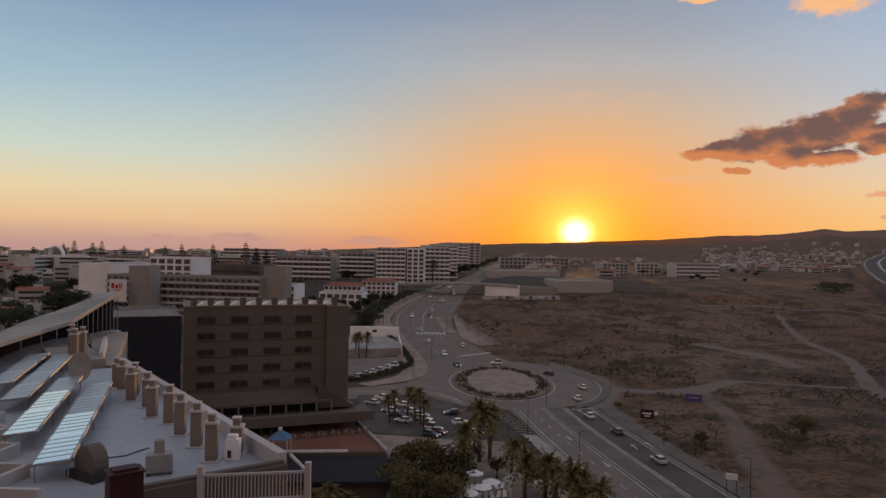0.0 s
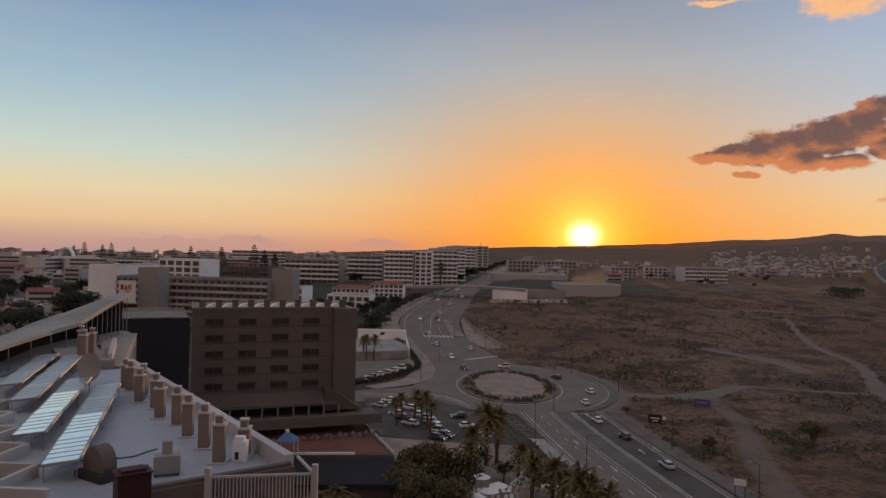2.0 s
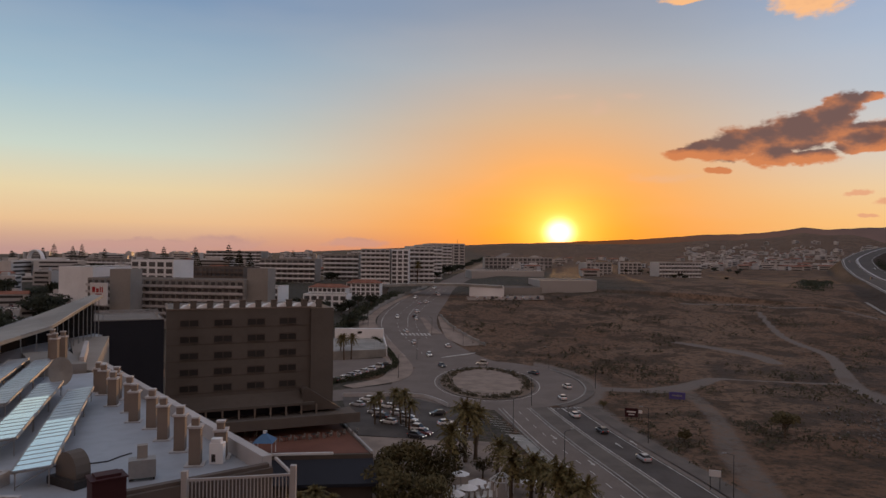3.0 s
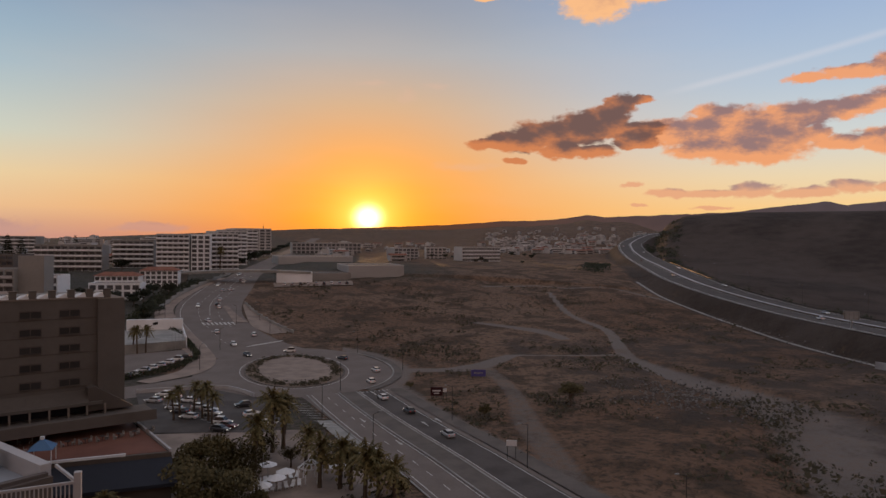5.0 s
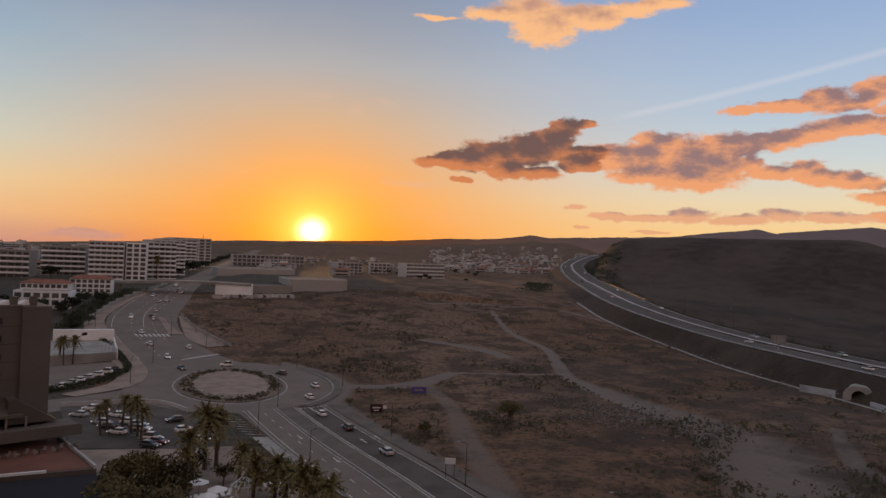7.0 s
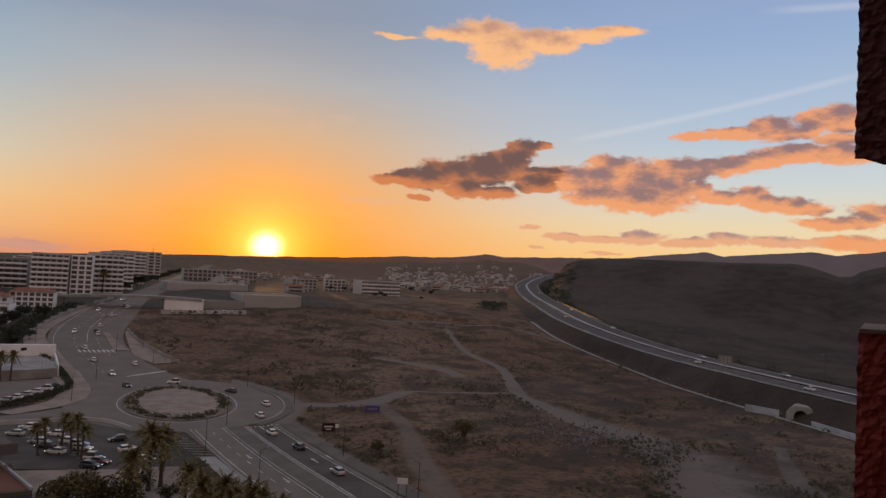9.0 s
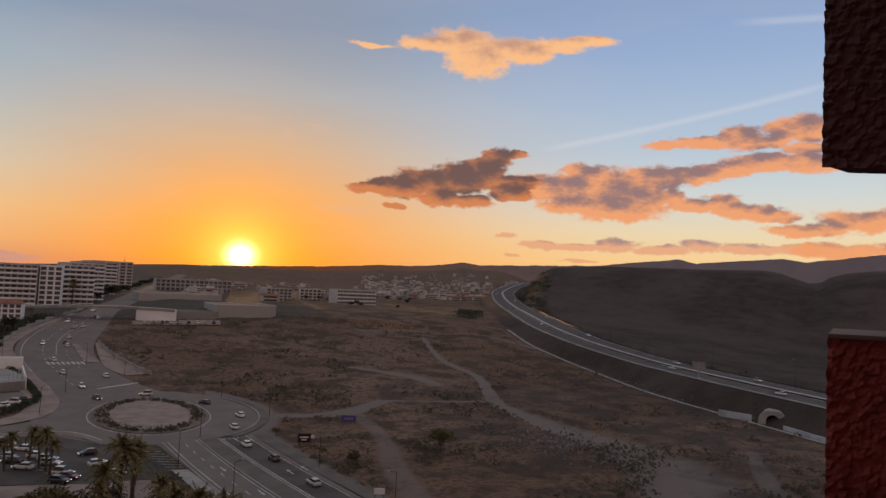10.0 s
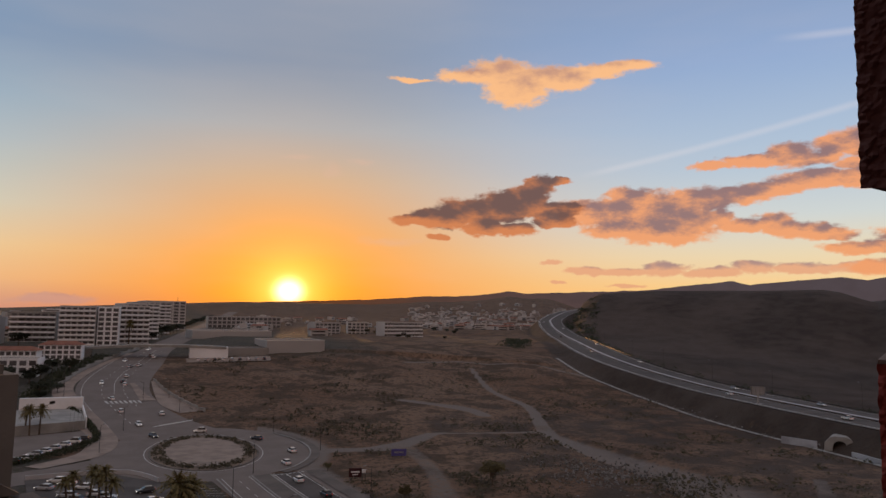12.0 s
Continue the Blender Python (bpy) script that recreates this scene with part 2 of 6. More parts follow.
M_GROUND = ground_material()
M_ASPHALT = material("asphalt", (0.165, 0.136, 0.120), 0.9, scale=0.8, spread=0.3, second=(0.195, 0.163, 0.145), bump=0.004)
M_ASPHALT_DARK = material("fresh_asphalt", (0.100, 0.086, 0.079), 0.88, scale=0.8, spread=0.35, bump=0.004)
M_PAVING = material("paving", (0.31, 0.245, 0.205), 0.9, scale=1.2, spread=0.3, bump=0.004)
M_CONCRETE = material("concrete", (0.34, 0.33, 0.31), 0.85, scale=0.9, spread=0.3, bump=0.006)
M_MARK = material("road_paint", (0.62, 0.61, 0.58), 0.7, scale=2.0, spread=0.35)
M_ISLAND = material("island_gravel", (0.21, 0.155, 0.115), 0.95, scale=0.9, spread=0.35, bump=0.02)
M_WHITE = material("white_render", (0.82, 0.83, 0.85), 0.85, scale=0.35, spread=0.14, bump=0.004)
M_TOWN = material("town_render", (0.62, 0.6, 0.59), 0.85, scale=0.3, spread=0.2, random_tint=0.75)
M_GREYWALL = material("grey_render", (0.30, 0.285, 0.27), 0.9, scale=0.4, spread=0.2, bump=0.004)
M_HOTEL = material("hotel_render", (0.140, 0.121, 0.108), 0.9, scale=0.4, spread=0.22, bump=0.006)
M_HOTELBAND = material("hotel_band", (0.115, 0.095, 0.082), 0.9, scale=0.5, spread=0.25)
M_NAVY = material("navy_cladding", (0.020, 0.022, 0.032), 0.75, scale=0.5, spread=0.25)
M_TILE = material("clay_tiles", (0.27, 0.115, 0.075), 0.85, scale=1.2, spread=0.35, bump=0.02)
M_TERRACE = material("terracotta_terrace", (0.20, 0.085, 0.06), 0.8, scale=0.8, spread=0.25)
M_ROOF = material("roof_screed", (0.37, 0.40, 0.45), 0.55, scale=0.5, spread=0.3, second=(0.27, 0.295, 0.335), bump=0.006)
M_FLATROOF = material("flat_roof", (0.22, 0.215, 0.21), 0.95, scale=0.3, spread=0.35, spec=0.05)
M_BEIGE = material("beige_render", (0.23, 0.188, 0.158), 0.88, scale=0.9, spread=0.25, bump=0.006)
M_PARAPET = material("parapet_render", (0.50, 0.49, 0.50), 0.85, scale=0.8, spread=0.22, bump=0.004)
M_BROWNWALL = material("brown_render", (0.150, 0.125, 0.112), 0.9, scale=0.6, spread=0.25, bump=0.006)
M_MEDIAN = material("median_surface", (0.150, 0.128, 0.113), 0.92, scale=1.0, spread=0.3)
M_MAROON = material("maroon_panel", (0.050, 0.014, 0.017), 0.7, scale=1.5, spread=0.25)
M_METAL = material("galvanised_steel", (0.36, 0.36, 0.36), 0.68, 0.5, scale=2.0, spread=0.25)
M_DARKMETAL = material("dark_steel", (0.06, 0.055, 0.055), 0.6, 0.4, scale=2.0, spread=0.25)
M_SIGNWHITE = material("sign_white", (0.7, 0.7, 0.72), 0.6, scale=1.0, spread=0.1)
M_SIGNRED = material("sign_red", (0.36, 0.03, 0.035), 0.6, scale=1.0, spread=0.1)
M_SIGNBLUE = material("sign_blue", (0.085, 0.075, 0.26), 0.6, scale=1.0, spread=0.1)
M_AWNING = material("blue_canvas", (0.10, 0.20, 0.36), 0.8, scale=2.0, spread=0.2)
M_BARK = material("palm_bark", (0.12, 0.088, 0.062), 0.95, scale=3.0, spread=0.4, bump=0.02)
M_STONE = material("rubble_stone", (0.20, 0.185, 0.175), 0.95, scale=0.9, spread=0.35, random_tint=0.3)
M_WHITESTONE = material("whitewashed_wall", (0.46, 0.47, 0.5), 0.9, scale=0.9, spread=0.4)
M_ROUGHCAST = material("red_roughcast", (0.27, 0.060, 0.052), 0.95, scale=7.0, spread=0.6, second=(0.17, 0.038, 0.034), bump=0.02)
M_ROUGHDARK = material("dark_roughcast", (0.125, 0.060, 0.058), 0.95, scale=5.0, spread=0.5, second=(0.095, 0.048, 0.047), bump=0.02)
# Black that stands in for the deep shade under the canopy roof.
M_CANOPY_SHADE = material("canopy_shade_black", (0.018, 0.017, 0.018), 1.0, spread=0.2, spec=0.0)
M_TYRE = material("tyre_rubber", (0.02, 0.02, 0.02), 0.9, spread=0.2)
M_GLASS = glass_material("window_glass")
# Paler copy of the window glass, with distance haze put into its colour.
M_HAZEGLASS = glass_material("haze_paled_glass", (0.05, 0.048, 0.05), 0.6)
M_CARGLASS = glass_material("car_glass", (0.015, 0.016, 0.018), 0.06)
M_PALM = leaf_material("palm_leaves", (0.08, 0.072, 0.028), (0.18, 0.135, 0.055))
M_TREE = leaf_material("tree_leaves", (0.058, 0.052, 0.022), (0.14, 0.110, 0.05))
M_PINE = leaf_material("pine_needles", (0.020, 0.026, 0.018), (0.042, 0.048, 0.028))
M_SHRUB = leaf_material("dry_shrub", (0.040, 0.038, 0.022), (0.095, 0.078, 0.048))
M_HEDGE = leaf_material("hedge_leaves", (0.020, 0.026, 0.012), (0.045, 0.048, 0.022))


def paint_material(name, base):
    m = material(name, base, 0.32, scale=1.0, spread=0.06, spec=0.5)
    m.node_tree.nodes["Principled BSDF"].inputs["Coat Weight"].default_value = 0.6
    return m


def lamp_material(name, colour, strength):
    m = bpy.data.materials.new(name)
    m.use_nodes = True
    s = m.node_tree.nodes["Principled BSDF"]
    s.inputs["Base Color"].default_value = (*colour, 1)
    s.inputs["Emission Color"].default_value, s.inputs["Emission Strength"].default_value = (*colour, 1), strength
    return m


M_HEADLIGHT = lamp_material("headlight", (1.0, 0.92, 0.8), 1.2)
M_TAILLIGHT = lamp_material("tail_light", (0.5, 0.03, 0.02), 0.25)


def panel_material():
    """Solar collector: made pale and metallic, smooth, so that it mirrors the low sky brightly."""
    m = bpy.data.materials.new("collector_glass")
    m.use_nodes = True
    n = Nodes(m.node_tree)
    s = m.node_tree.nodes["Principled BSDF"]
    where = n.add("ShaderNodeTexCoord").outputs["Object"]
    dust = n.noise(where, 1.3, 5.0).outputs[0]
    n.put(s.inputs["Base Color"], n.mix(dust, (0.95, 0.95, 0.93, 1), (0.8, 0.8, 0.8, 1)))
    s.inputs["Metallic"].default_value = 0.92
    n.put(s.inputs["Roughness"], n.math("ADD", 0.05, n.math("MULTIPLY", dust, 0.12)))
    s.inputs["Specular IOR Level"].default_value = 0.8
    return m


M_PANEL = panel_material()
# Collectors whose mirrored sky is blocked: the greyer reflection is put into the colour.
M_PANEL_DULL = material("sky_blocked_collector", (0.40, 0.42, 0.46), 0.3, 0.55, scale=1.0, spread=0.2)



# ---------------------------------------------------------------- mesh helpers
class Shape:
    """Collects vertices and faces of one part."""

    def __init__(self):
        self.v, self.f = [], []

    def add(self, verts, faces):
        k = len(self.v)
        self.v += [tuple(p) for p in verts]
        self.f += [tuple(i + k for i in face) for face in faces]
        return self

    def box(self, x0, y0, z0, x1, y1, z1, m=None):
        p = [(x, y, z) for z in (z0, z1) for x, y in ((x0, y0), (x1, y0), (x1, y1), (x0, y1))]
        p = [m @ Vector(q) for q in p] if m else p
        return self.add(p, [(0, 3, 2, 1), (4, 5, 6, 7), (0, 1, 5, 4), (1, 2, 6, 5), (2, 3, 7, 6), (3, 0, 4, 7)])

    def tube(self, a, b, r0, r1=None, sides=8, caps=True):
        a, b, r1 = Vector(a), Vector(b), r0 if r1 is None else r1
        q = (b - a).to_track_quat("Z", "Y")
        ring = [Vector((math.cos(k * math.tau / sides), math.sin(k * math.tau / sides), 0)) for k in range(sides)]
        faces = [(k, (k + 1) % sides, sides + (k + 1) % sides, sides + k) for k in range(sides)]
        if caps:
            faces += [tuple(range(sides))[::-1], tuple(range(sides, 2 * sides))]
        return self.add([a + q @ (c * r0) for c in ring] + [b + q @ (c * r1) for c in ring], faces)

    def prism(self, outline, z0, z1):
        k = len(outline)
        sides = [(i, (i + 1) % k, k + (i + 1) % k, k + i) for i in range(k)]
        return self.add([(x, y, z0) for x, y in outline] + [(x, y, z1) for x, y in outline], sides + [tuple(range(k))[::-1], tuple(range(k, 2 * k))])

    def mesh(self, name, mat, smooth=False):
        me = bpy.data.meshes.new(name)
        me.from_pydata(self.v, [], self.f)
        me.materials.append(mat)
        if smooth:
            me.shade_smooth()
        return me


def part(name, shape, mat, parent, label="", smooth=False, m=None):
    ob = new(name, shape.mesh(name, mat, smooth) if isinstance(shape, Shape) else shape)
    ob.parent = parent
    if m is not None:
        ob.matrix_basis = m
    return tagged(ob, label)


def thing(name, m, label, category, group="", kind=""):
    ob = new(name)
    ob.empty_display_size = 0.5
    ob.matrix_basis = m
    return tagged(ob, label, category, group, kind)


def solid(name, shape, mat, label, category, group="", kind="", smooth=False, m=None):
    ob = new(name, shape.mesh(name, mat, smooth))
    if m is not None:
        ob.matrix_basis = m
    return tagged(ob, label, category, group, kind)


# ---------------------------------------------------------------- the lie of the land
HIGHWAY = [(195, 20, 7.8), (208, 90, 8.0), (224, 170, 8.0), (231, 205, 8.2), (246, 262, 8.4), (255, 315, 11.5), (262, 355, 15.0), (278, 404, 18.6), (335, 517, 22.6), (364, 574, 24.4), (412, 664, 28.4), (450, 733, 33.1), (504, 817, 40.2), (613, 937, 52.4), (774, 1106, 60.0)]
SKYLINE = [(-180, -0.5), (-33, -0.45), (-22, -0.32), (-13, -0.2), (-7, 0.1), (5.7, 0.72), (13, 1.03), (18, 1.26), (22, 1.59), (24.3, 1.6), (27.3, 1.84), (28.9, 2.13), (30.4, 1.95), (36.5, 2.19), (39.7, 2.3), (42.8, 2.68), (46.3, 3.05), (47.6, 2.77), (50.4, 3.05), (53.6, 3.31), (55.2, 3.08), (60, 3.73), (70, 3.2), (110, 1.0), (180, -0.5)]
MESA = [(-180, -4), (27, -4), (32.8, -3.5), (33.8, -1.3), (35.0, 1.1), (36.4, 1.88), (40.8, 2.18), (47.2, 2.27), (52.4, 2.43), (53.5, 2.26), (54.6, 1.87), (55.9, 1.4), (56.6, 2.0), (57.8, 2.34), (60.3, 2.55), (75, 2.5), (95, 0.5), (110, -4), (180, -4)]


def step(a, b, v):
    u = np.clip((v - a) / (b - a), 0, 1)
    return u * u * (3 - 2 * u)


def resample(points, gap):
    """A smooth curve through the points (Catmull-Rom), as an array with a point about every gap metres."""
    p = np.array(points, float)
    p = np.vstack([2 * p[0] - p[1], p, 2 * p[-1] - p[-2]])
    out = []
    for i in range(1, len(p) - 2):
        count = max(2, int(np.linalg.norm(p[i + 1][:2] - p[i][:2]) / gap))
        for u in np.arange(count) / count:
            out.append(0.5 * (2 * p[i] + (p[i + 1] - p[i - 1]) * u + (2 * p[i - 1] - 5 * p[i] + 4 * p[i + 1] - p[i + 2]) * u**2 + (3 * p[i] - p[i - 1] - 3 * p[i + 1] + p[i + 2]) * u**3))
    return np.array(out + [p[-2]])


def near_line(x, y, line):
    """For arrays of places: signed distance to a polyline (right of it positive) and the third value along it."""
    best, side, value = np.full(x.shape, 1e9), np.zeros(x.shape), np.zeros(x.shape)
    for a, b in zip(line[:-1], line[1:]):
        d = b[:2] - a[:2]
        u = np.clip(((x - a[0]) * d[0] + (y - a[1]) * d[1]) / (d @ d), 0, 1)
        ex, ey = x - a[0] - u * d[0], y - a[1] - u * d[1]
        r = np.hypot(ex, ey)
        hit = r < best
        best = np.where(hit, r, best)
        side = np.where(hit, np.sign(ex * d[1] - ey * d[0]), side)
        if len(a) > 2:
            value = np.where(hit, a[2] + u * (b[2] - a[2]), value)
    return best * side, value


HW = resample(HIGHWAY, 18.0)
HW_NEAR, HW_FAR = -1.5, 31.0


def land(x, y):
    """Height of the natural ground, without the highway bank."""
    x, y = np.asarray(x, float), np.asarray(y, float)
    d, az = np.hypot(x, y), np.degrees(np.arctan2(x, y))
    z = 21 * step(225, 520, y) + 4 * step(500, 1500, y)
    sky, mesa = np.interp(az, *np.array(SKYLINE).T), np.interp(az, *np.array(MESA).T)
    top = EYE + 3800 * np.tan(np.radians(sky - 0.5 * step(6, 20, az) * step(150, 100, az) - 1.1 * step(31.5, 36, az) * step(150, 100, az)))
    z = z + (top - z) * step(850, 3800, d) ** 1.15
    flat = EYE + 950 * np.tan(np.radians(mesa))
    on = step(590, 940, d) ** 1.25 * (mesa > -3.9)
    return np.where(flat > z, z + (flat - z) * on, z)


def ground(x, y):
    z = land(x, y)
    x, y = np.asarray(x, float), np.asarray(y, float)
    off, hz = near_line(x, y, HW)
    out = np.maximum(np.maximum(HW_NEAR - off, off - HW_FAR), 0)
    bank = hz - np.maximum(out - 1.0, 0) / 1.12
    cut = hz + np.maximum(out - 1.0, 0) / 1.0
    return np.minimum(np.maximum(z, bank), np.maximum(cut, bank))


def gz(x, y):
    if x < 150:
        return float(land(np.array([x]), np.array([y]))[0])
    return float(ground(np.array([x]), np.array([y]))[0])


# Roads: middle line with half width as third value.
AVENUE = [(14, 246, 17), (4, 272, 15), (-3, 300, 13.5), (-9, 330, 14.5), (-9, 362, 15), (-1, 404, 13), (9, 451, 9), (22, 520, 9), (44, 700, 9), (82, 1000, 9), (140, 1400, 9), (220, 1900, 9)]
SOUTH = [(31, 186, 13), (33.5, 165, 12), (36.5, 145, 11.7), (40, 125, 11), (43.5, 100, 11), (50, 60, 11), (57, 20, 11), (64, -20, 11)]
WEST = [(0, 216, 8.5), (-24, 202, 7.5), (-60, 192, 7), (-120, 186, 7), (-200, 184, 7)]
ROUND = (19.5, 222.0)
PATHS = [[(52, 214, 3), (66, 212, 3), (80, 216, 4), (97.6, 231, 2.6), (108, 230, 1.4), (123, 226.5, 1.3), (141, 226, 1.4)],
         [(183.6, 377, 1.4), (173, 344, 1.6), (165, 314, 1.9), (164, 298, 2.0), (164, 281, 2.2), (158, 262, 2.4), (144.5, 232, 3), (138, 209, 4), (136, 189, 5), (137, 172, 6)],
         [(80, 214, 4), (78, 190, 3), (73, 168, 3), (67, 150, 4), (62, 130, 4), (58, 108, 3)],
         [(110, 300, 2), (130, 278, 3.5), (134, 262, 3)],
         [(150, 399, 1.8), (187, 401, 1.6), (200, 387, 1.6), (225, 388, 1.6), (234, 375, 1.6), (246, 341, 1.8)],
         [(168, 132, 1.6), (150, 115, 2.2), (141, 104, 2.2), (138, 97, 2)]]
BED = [(144, 232, 3), (138, 205, 6), (136, 180, 8), (137, 160, 10), (136, 140, 14), (130, 122, 17), (120, 104, 19), (105, 80, 20)]


def make_ground():
    fine = np.radians(np.arange(-42, 68.01, 0.3))
    coarse = np.radians(np.arange(72, 314, 6.0))
    angles = np.concatenate([fine, coarse])
    rings = np.concatenate([[0.0], np.arange(12, 96, 6), np.arange(96, 460, 1.7), np.arange(460, 1000, 8), np.geomspace(1000, 3900, 60), [4600, 4990]])
    A, R = np.meshgrid(angles, rings)
    X, Y = R * np.sin(A), R * np.cos(A)
    Z = ground(X, Y)
    Z = np.where(R > 4500, -40.0, Z)
    away = np.full(X.shape, 1e9)
    for line in (AVENUE, SOUTH, WEST):
        off, half = near_line(X, Y, resample(line, 15))
        away = np.minimum(away, np.abs(off) - half)
    away = np.minimum(away, np.hypot((X - ROUND[0]) / 1.0, (Y - ROUND[1]) * 0.78) - 32)
    hoff, _ = near_line(X, Y, HW)
    bankside = np.maximum(HW_NEAR - hoff, hoff - HW_FAR)
    wild = step(2, 14, away) * step(14, 30, bankside) * step(40, 62, X - 0.0 * Y) * (R > 60)
    wild = np.maximum(wild, step(700, 1100, R) * step(20, 32, np.degrees(A)) * step(14, 60, bankside))
    rough = np.zeros(X.shape)
    for i in range(X.shape[0]):
        for j in range(len(fine)):
            if wild[i, j] > 0.01:
                s = 1.0 if R[i, j] < 450 else 7.0
                p = Vector((X[i, j] / s, Y[i, j] / s, 3.0))
                rough[i, j] = (s if s == 1 else 2.6) * (noise.noise(p * 0.02) * 1.4 + noise.noise(p * 0.09) * 0.5 + (noise.noise(p * 0.3) * 0.18 if s == 1 else 0))
    bare, green = np.zeros(X.shape), np.zeros(X.shape)
    for path in PATHS:
        off, half = near_line(X, Y, resample(path, 8))
        bare = np.maximum(bare, (0.55 if path is PATHS[2] else 1.0) * (1 - step(0.5, 1.6, np.abs(off) / np.maximum(half, 0.5))))
    off, half = near_line(X, Y, resample(BED, 10))
    bed = 1 - step(0.6, 1.2, np.abs(off) / np.maximum(half, 1))
    bare = np.maximum(bare, bed * 0.66)
    bare = np.maximum(bare, 0.75 * (1 - step(2, 9, away)) * (X > 40))
    rough *= 1 - 0.8 * bare
    Z = Z + wild * rough - 1.2 * bed * step(14, 40, bankside)
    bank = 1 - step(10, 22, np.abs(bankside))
    # green weights a darker grey-brown that also paints in shade beyond the motorway.
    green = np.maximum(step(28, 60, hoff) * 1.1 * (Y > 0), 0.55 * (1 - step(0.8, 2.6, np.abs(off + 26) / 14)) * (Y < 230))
    # The same darker tone on the sides of the bank.
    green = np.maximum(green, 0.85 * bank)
    # Right-hand flats greyed, so only the central field holds the painted glare.
    green = np.maximum(green, 0.56 * step(55, 120, X) * step(330, 240, Y) * (bare < 0.2))
    built = np.maximum(step(12, -12, X), step(405, 450, Y) * step(170, 110, X)) * step(225, 300, Y) * (1 - step(400, 900, R) * 0.3) + (X < 20) * (Y < 225) * 0.9
    rows, cols = X.shape
    verts = np.stack([X, Y, Z], -1).reshape(-1, 3)
    i, j = np.meshgrid(np.arange(rows - 1), np.arange(cols), indexing="ij")
    k = (j + 1) % cols
    faces = np.stack([i * cols + j, i * cols + k, (i + 1) * cols + k, (i + 1) * cols + j], -1).reshape(-1, 4)
    me = bpy.data.meshes.new("ground")
    me.from_pydata(verts.tolist(), [], faces.tolist())
    tone = me.color_attributes.new("tone", "FLOAT_COLOR", "POINT")
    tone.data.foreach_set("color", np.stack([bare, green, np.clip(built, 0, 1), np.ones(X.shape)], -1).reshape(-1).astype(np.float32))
    me.materials.append(M_GROUND)
    me.flip_normals()
    me.shade_smooth()
    tagged(new("ground", me), "dry brown scrubland with bare earth tracks, rising to hills", "ground", kind="structure")


make_ground()



def make_far_ridge():
    """Mountains on the horizon, with haze and dark folds painted in as emission."""
    m = bpy.data.materials.new("distant_haze")
    m.use_nodes = True
    n = Nodes(m.node_tree)
    shader = m.node_tree.nodes["Principled BSDF"]
    where = n.add("ShaderNodeTexCoord").outputs["Object"]
    axes = n.add("ShaderNodeSeparateXYZ")
    n.put(axes.inputs[0], where)
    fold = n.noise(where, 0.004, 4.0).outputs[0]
    # Painted haze colour by position: orange-brown towards the sun, mauve-grey to the right.
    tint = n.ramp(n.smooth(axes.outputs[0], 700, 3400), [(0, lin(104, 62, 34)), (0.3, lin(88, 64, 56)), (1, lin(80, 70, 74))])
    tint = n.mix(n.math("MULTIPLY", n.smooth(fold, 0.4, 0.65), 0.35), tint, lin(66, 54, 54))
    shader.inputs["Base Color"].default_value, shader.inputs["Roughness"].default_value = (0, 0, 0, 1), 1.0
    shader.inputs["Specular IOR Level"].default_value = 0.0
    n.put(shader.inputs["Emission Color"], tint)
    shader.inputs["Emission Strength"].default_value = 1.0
    s = Shape()
    azs = np.arange(4.0, 84.0, 0.2)
    verts = []
    for k, az in enumerate(azs):
        el = np.interp(az, *np.array(SKYLINE).T)
        el += 0.05 * noise.noise(Vector((az * 0.9, 0, 0))) + 0.03 * noise.noise(Vector((az * 3.1, 4, 0)))
        fade = float(step(4, 9, az))
        for d, z in ((4300, EYE + 4300 * math.tan(radians(el)) * fade - 60 * (1 - fade)), (3950, 10.0)):
            verts.append((d * math.sin(radians(az)), d * math.cos(radians(az)), z))
    s.add(verts, [(2 * k, 2 * k + 1, 2 * k + 3, 2 * k + 2) for k in range(len(azs) - 1)])
    solid("backdrop", s, m, "mountain ridge on the horizon with purple-brown haze painted in", "mountains", kind="structure")


make_far_ridge()


def ribbon(line, gap, left, right, lift, height=None):
    """A strip along a line. left and right: offsets from the middle, as numbers or functions of the half width."""
    pts = resample(line, gap)
    d = np.gradient(pts[:, :2], axis=0)
    d /= np.linalg.norm(d, axis=1)[:, None]
    side = np.stack([d[:, 1], -d[:, 0]], 1)
    s = Shape()
    verts = []
    widest = max(abs((right(p[2]) if callable(right) else right) - (left(p[2]) if callable(left) else left)) for p in pts)
    count = int(widest / 6) + 2
    for p, q in zip(pts, side):
        a, b = (v(p[2]) if callable(v) else v for v in (left, right))
        for o in np.linspace(a, b, count):
            x, y = p[:2] + q * o
            z = height(p) if height else gz(x, y)
            verts.append((x, y, z + lift))
    k = len(verts) // len(pts)
    faces = [(i * k + j, i * k + j + 1, (i + 1) * k + j + 1, (i + 1) * k + j) for i in range(len(pts) - 1) for j in range(k - 1)]
    s.add(verts, [f[::-1] for f in faces])
    return s


def upright(me_ob):
    """Turns the faces of a flat strip upwards."""
    me = me_ob.data
    if me.polygons and sum(p.normal.z for p in me.polygons) < 0:
        me.flip_normals()
    return me_ob


def strip(name, line, gap, left, right, lift, mat, label, category, parent=None, height=None):
    s = ribbon(line, gap, left, right, lift, height)
    if parent:
        return upright(part(name, s, mat, parent, label))
    return upright(solid(name, s, mat, label, category, kind="structure"))


road_north = strip("road_north", AVENUE, 6, lambda h: -h, lambda h: h, 0.10, M_ASPHALT, "grey asphalt avenue climbing towards the town", "road")
road_south = strip("road_south", SOUTH, 6, lambda h: -h, lambda h: h, 0.10, M_ASPHALT, "dual carriageway of worn grey asphalt", "road")
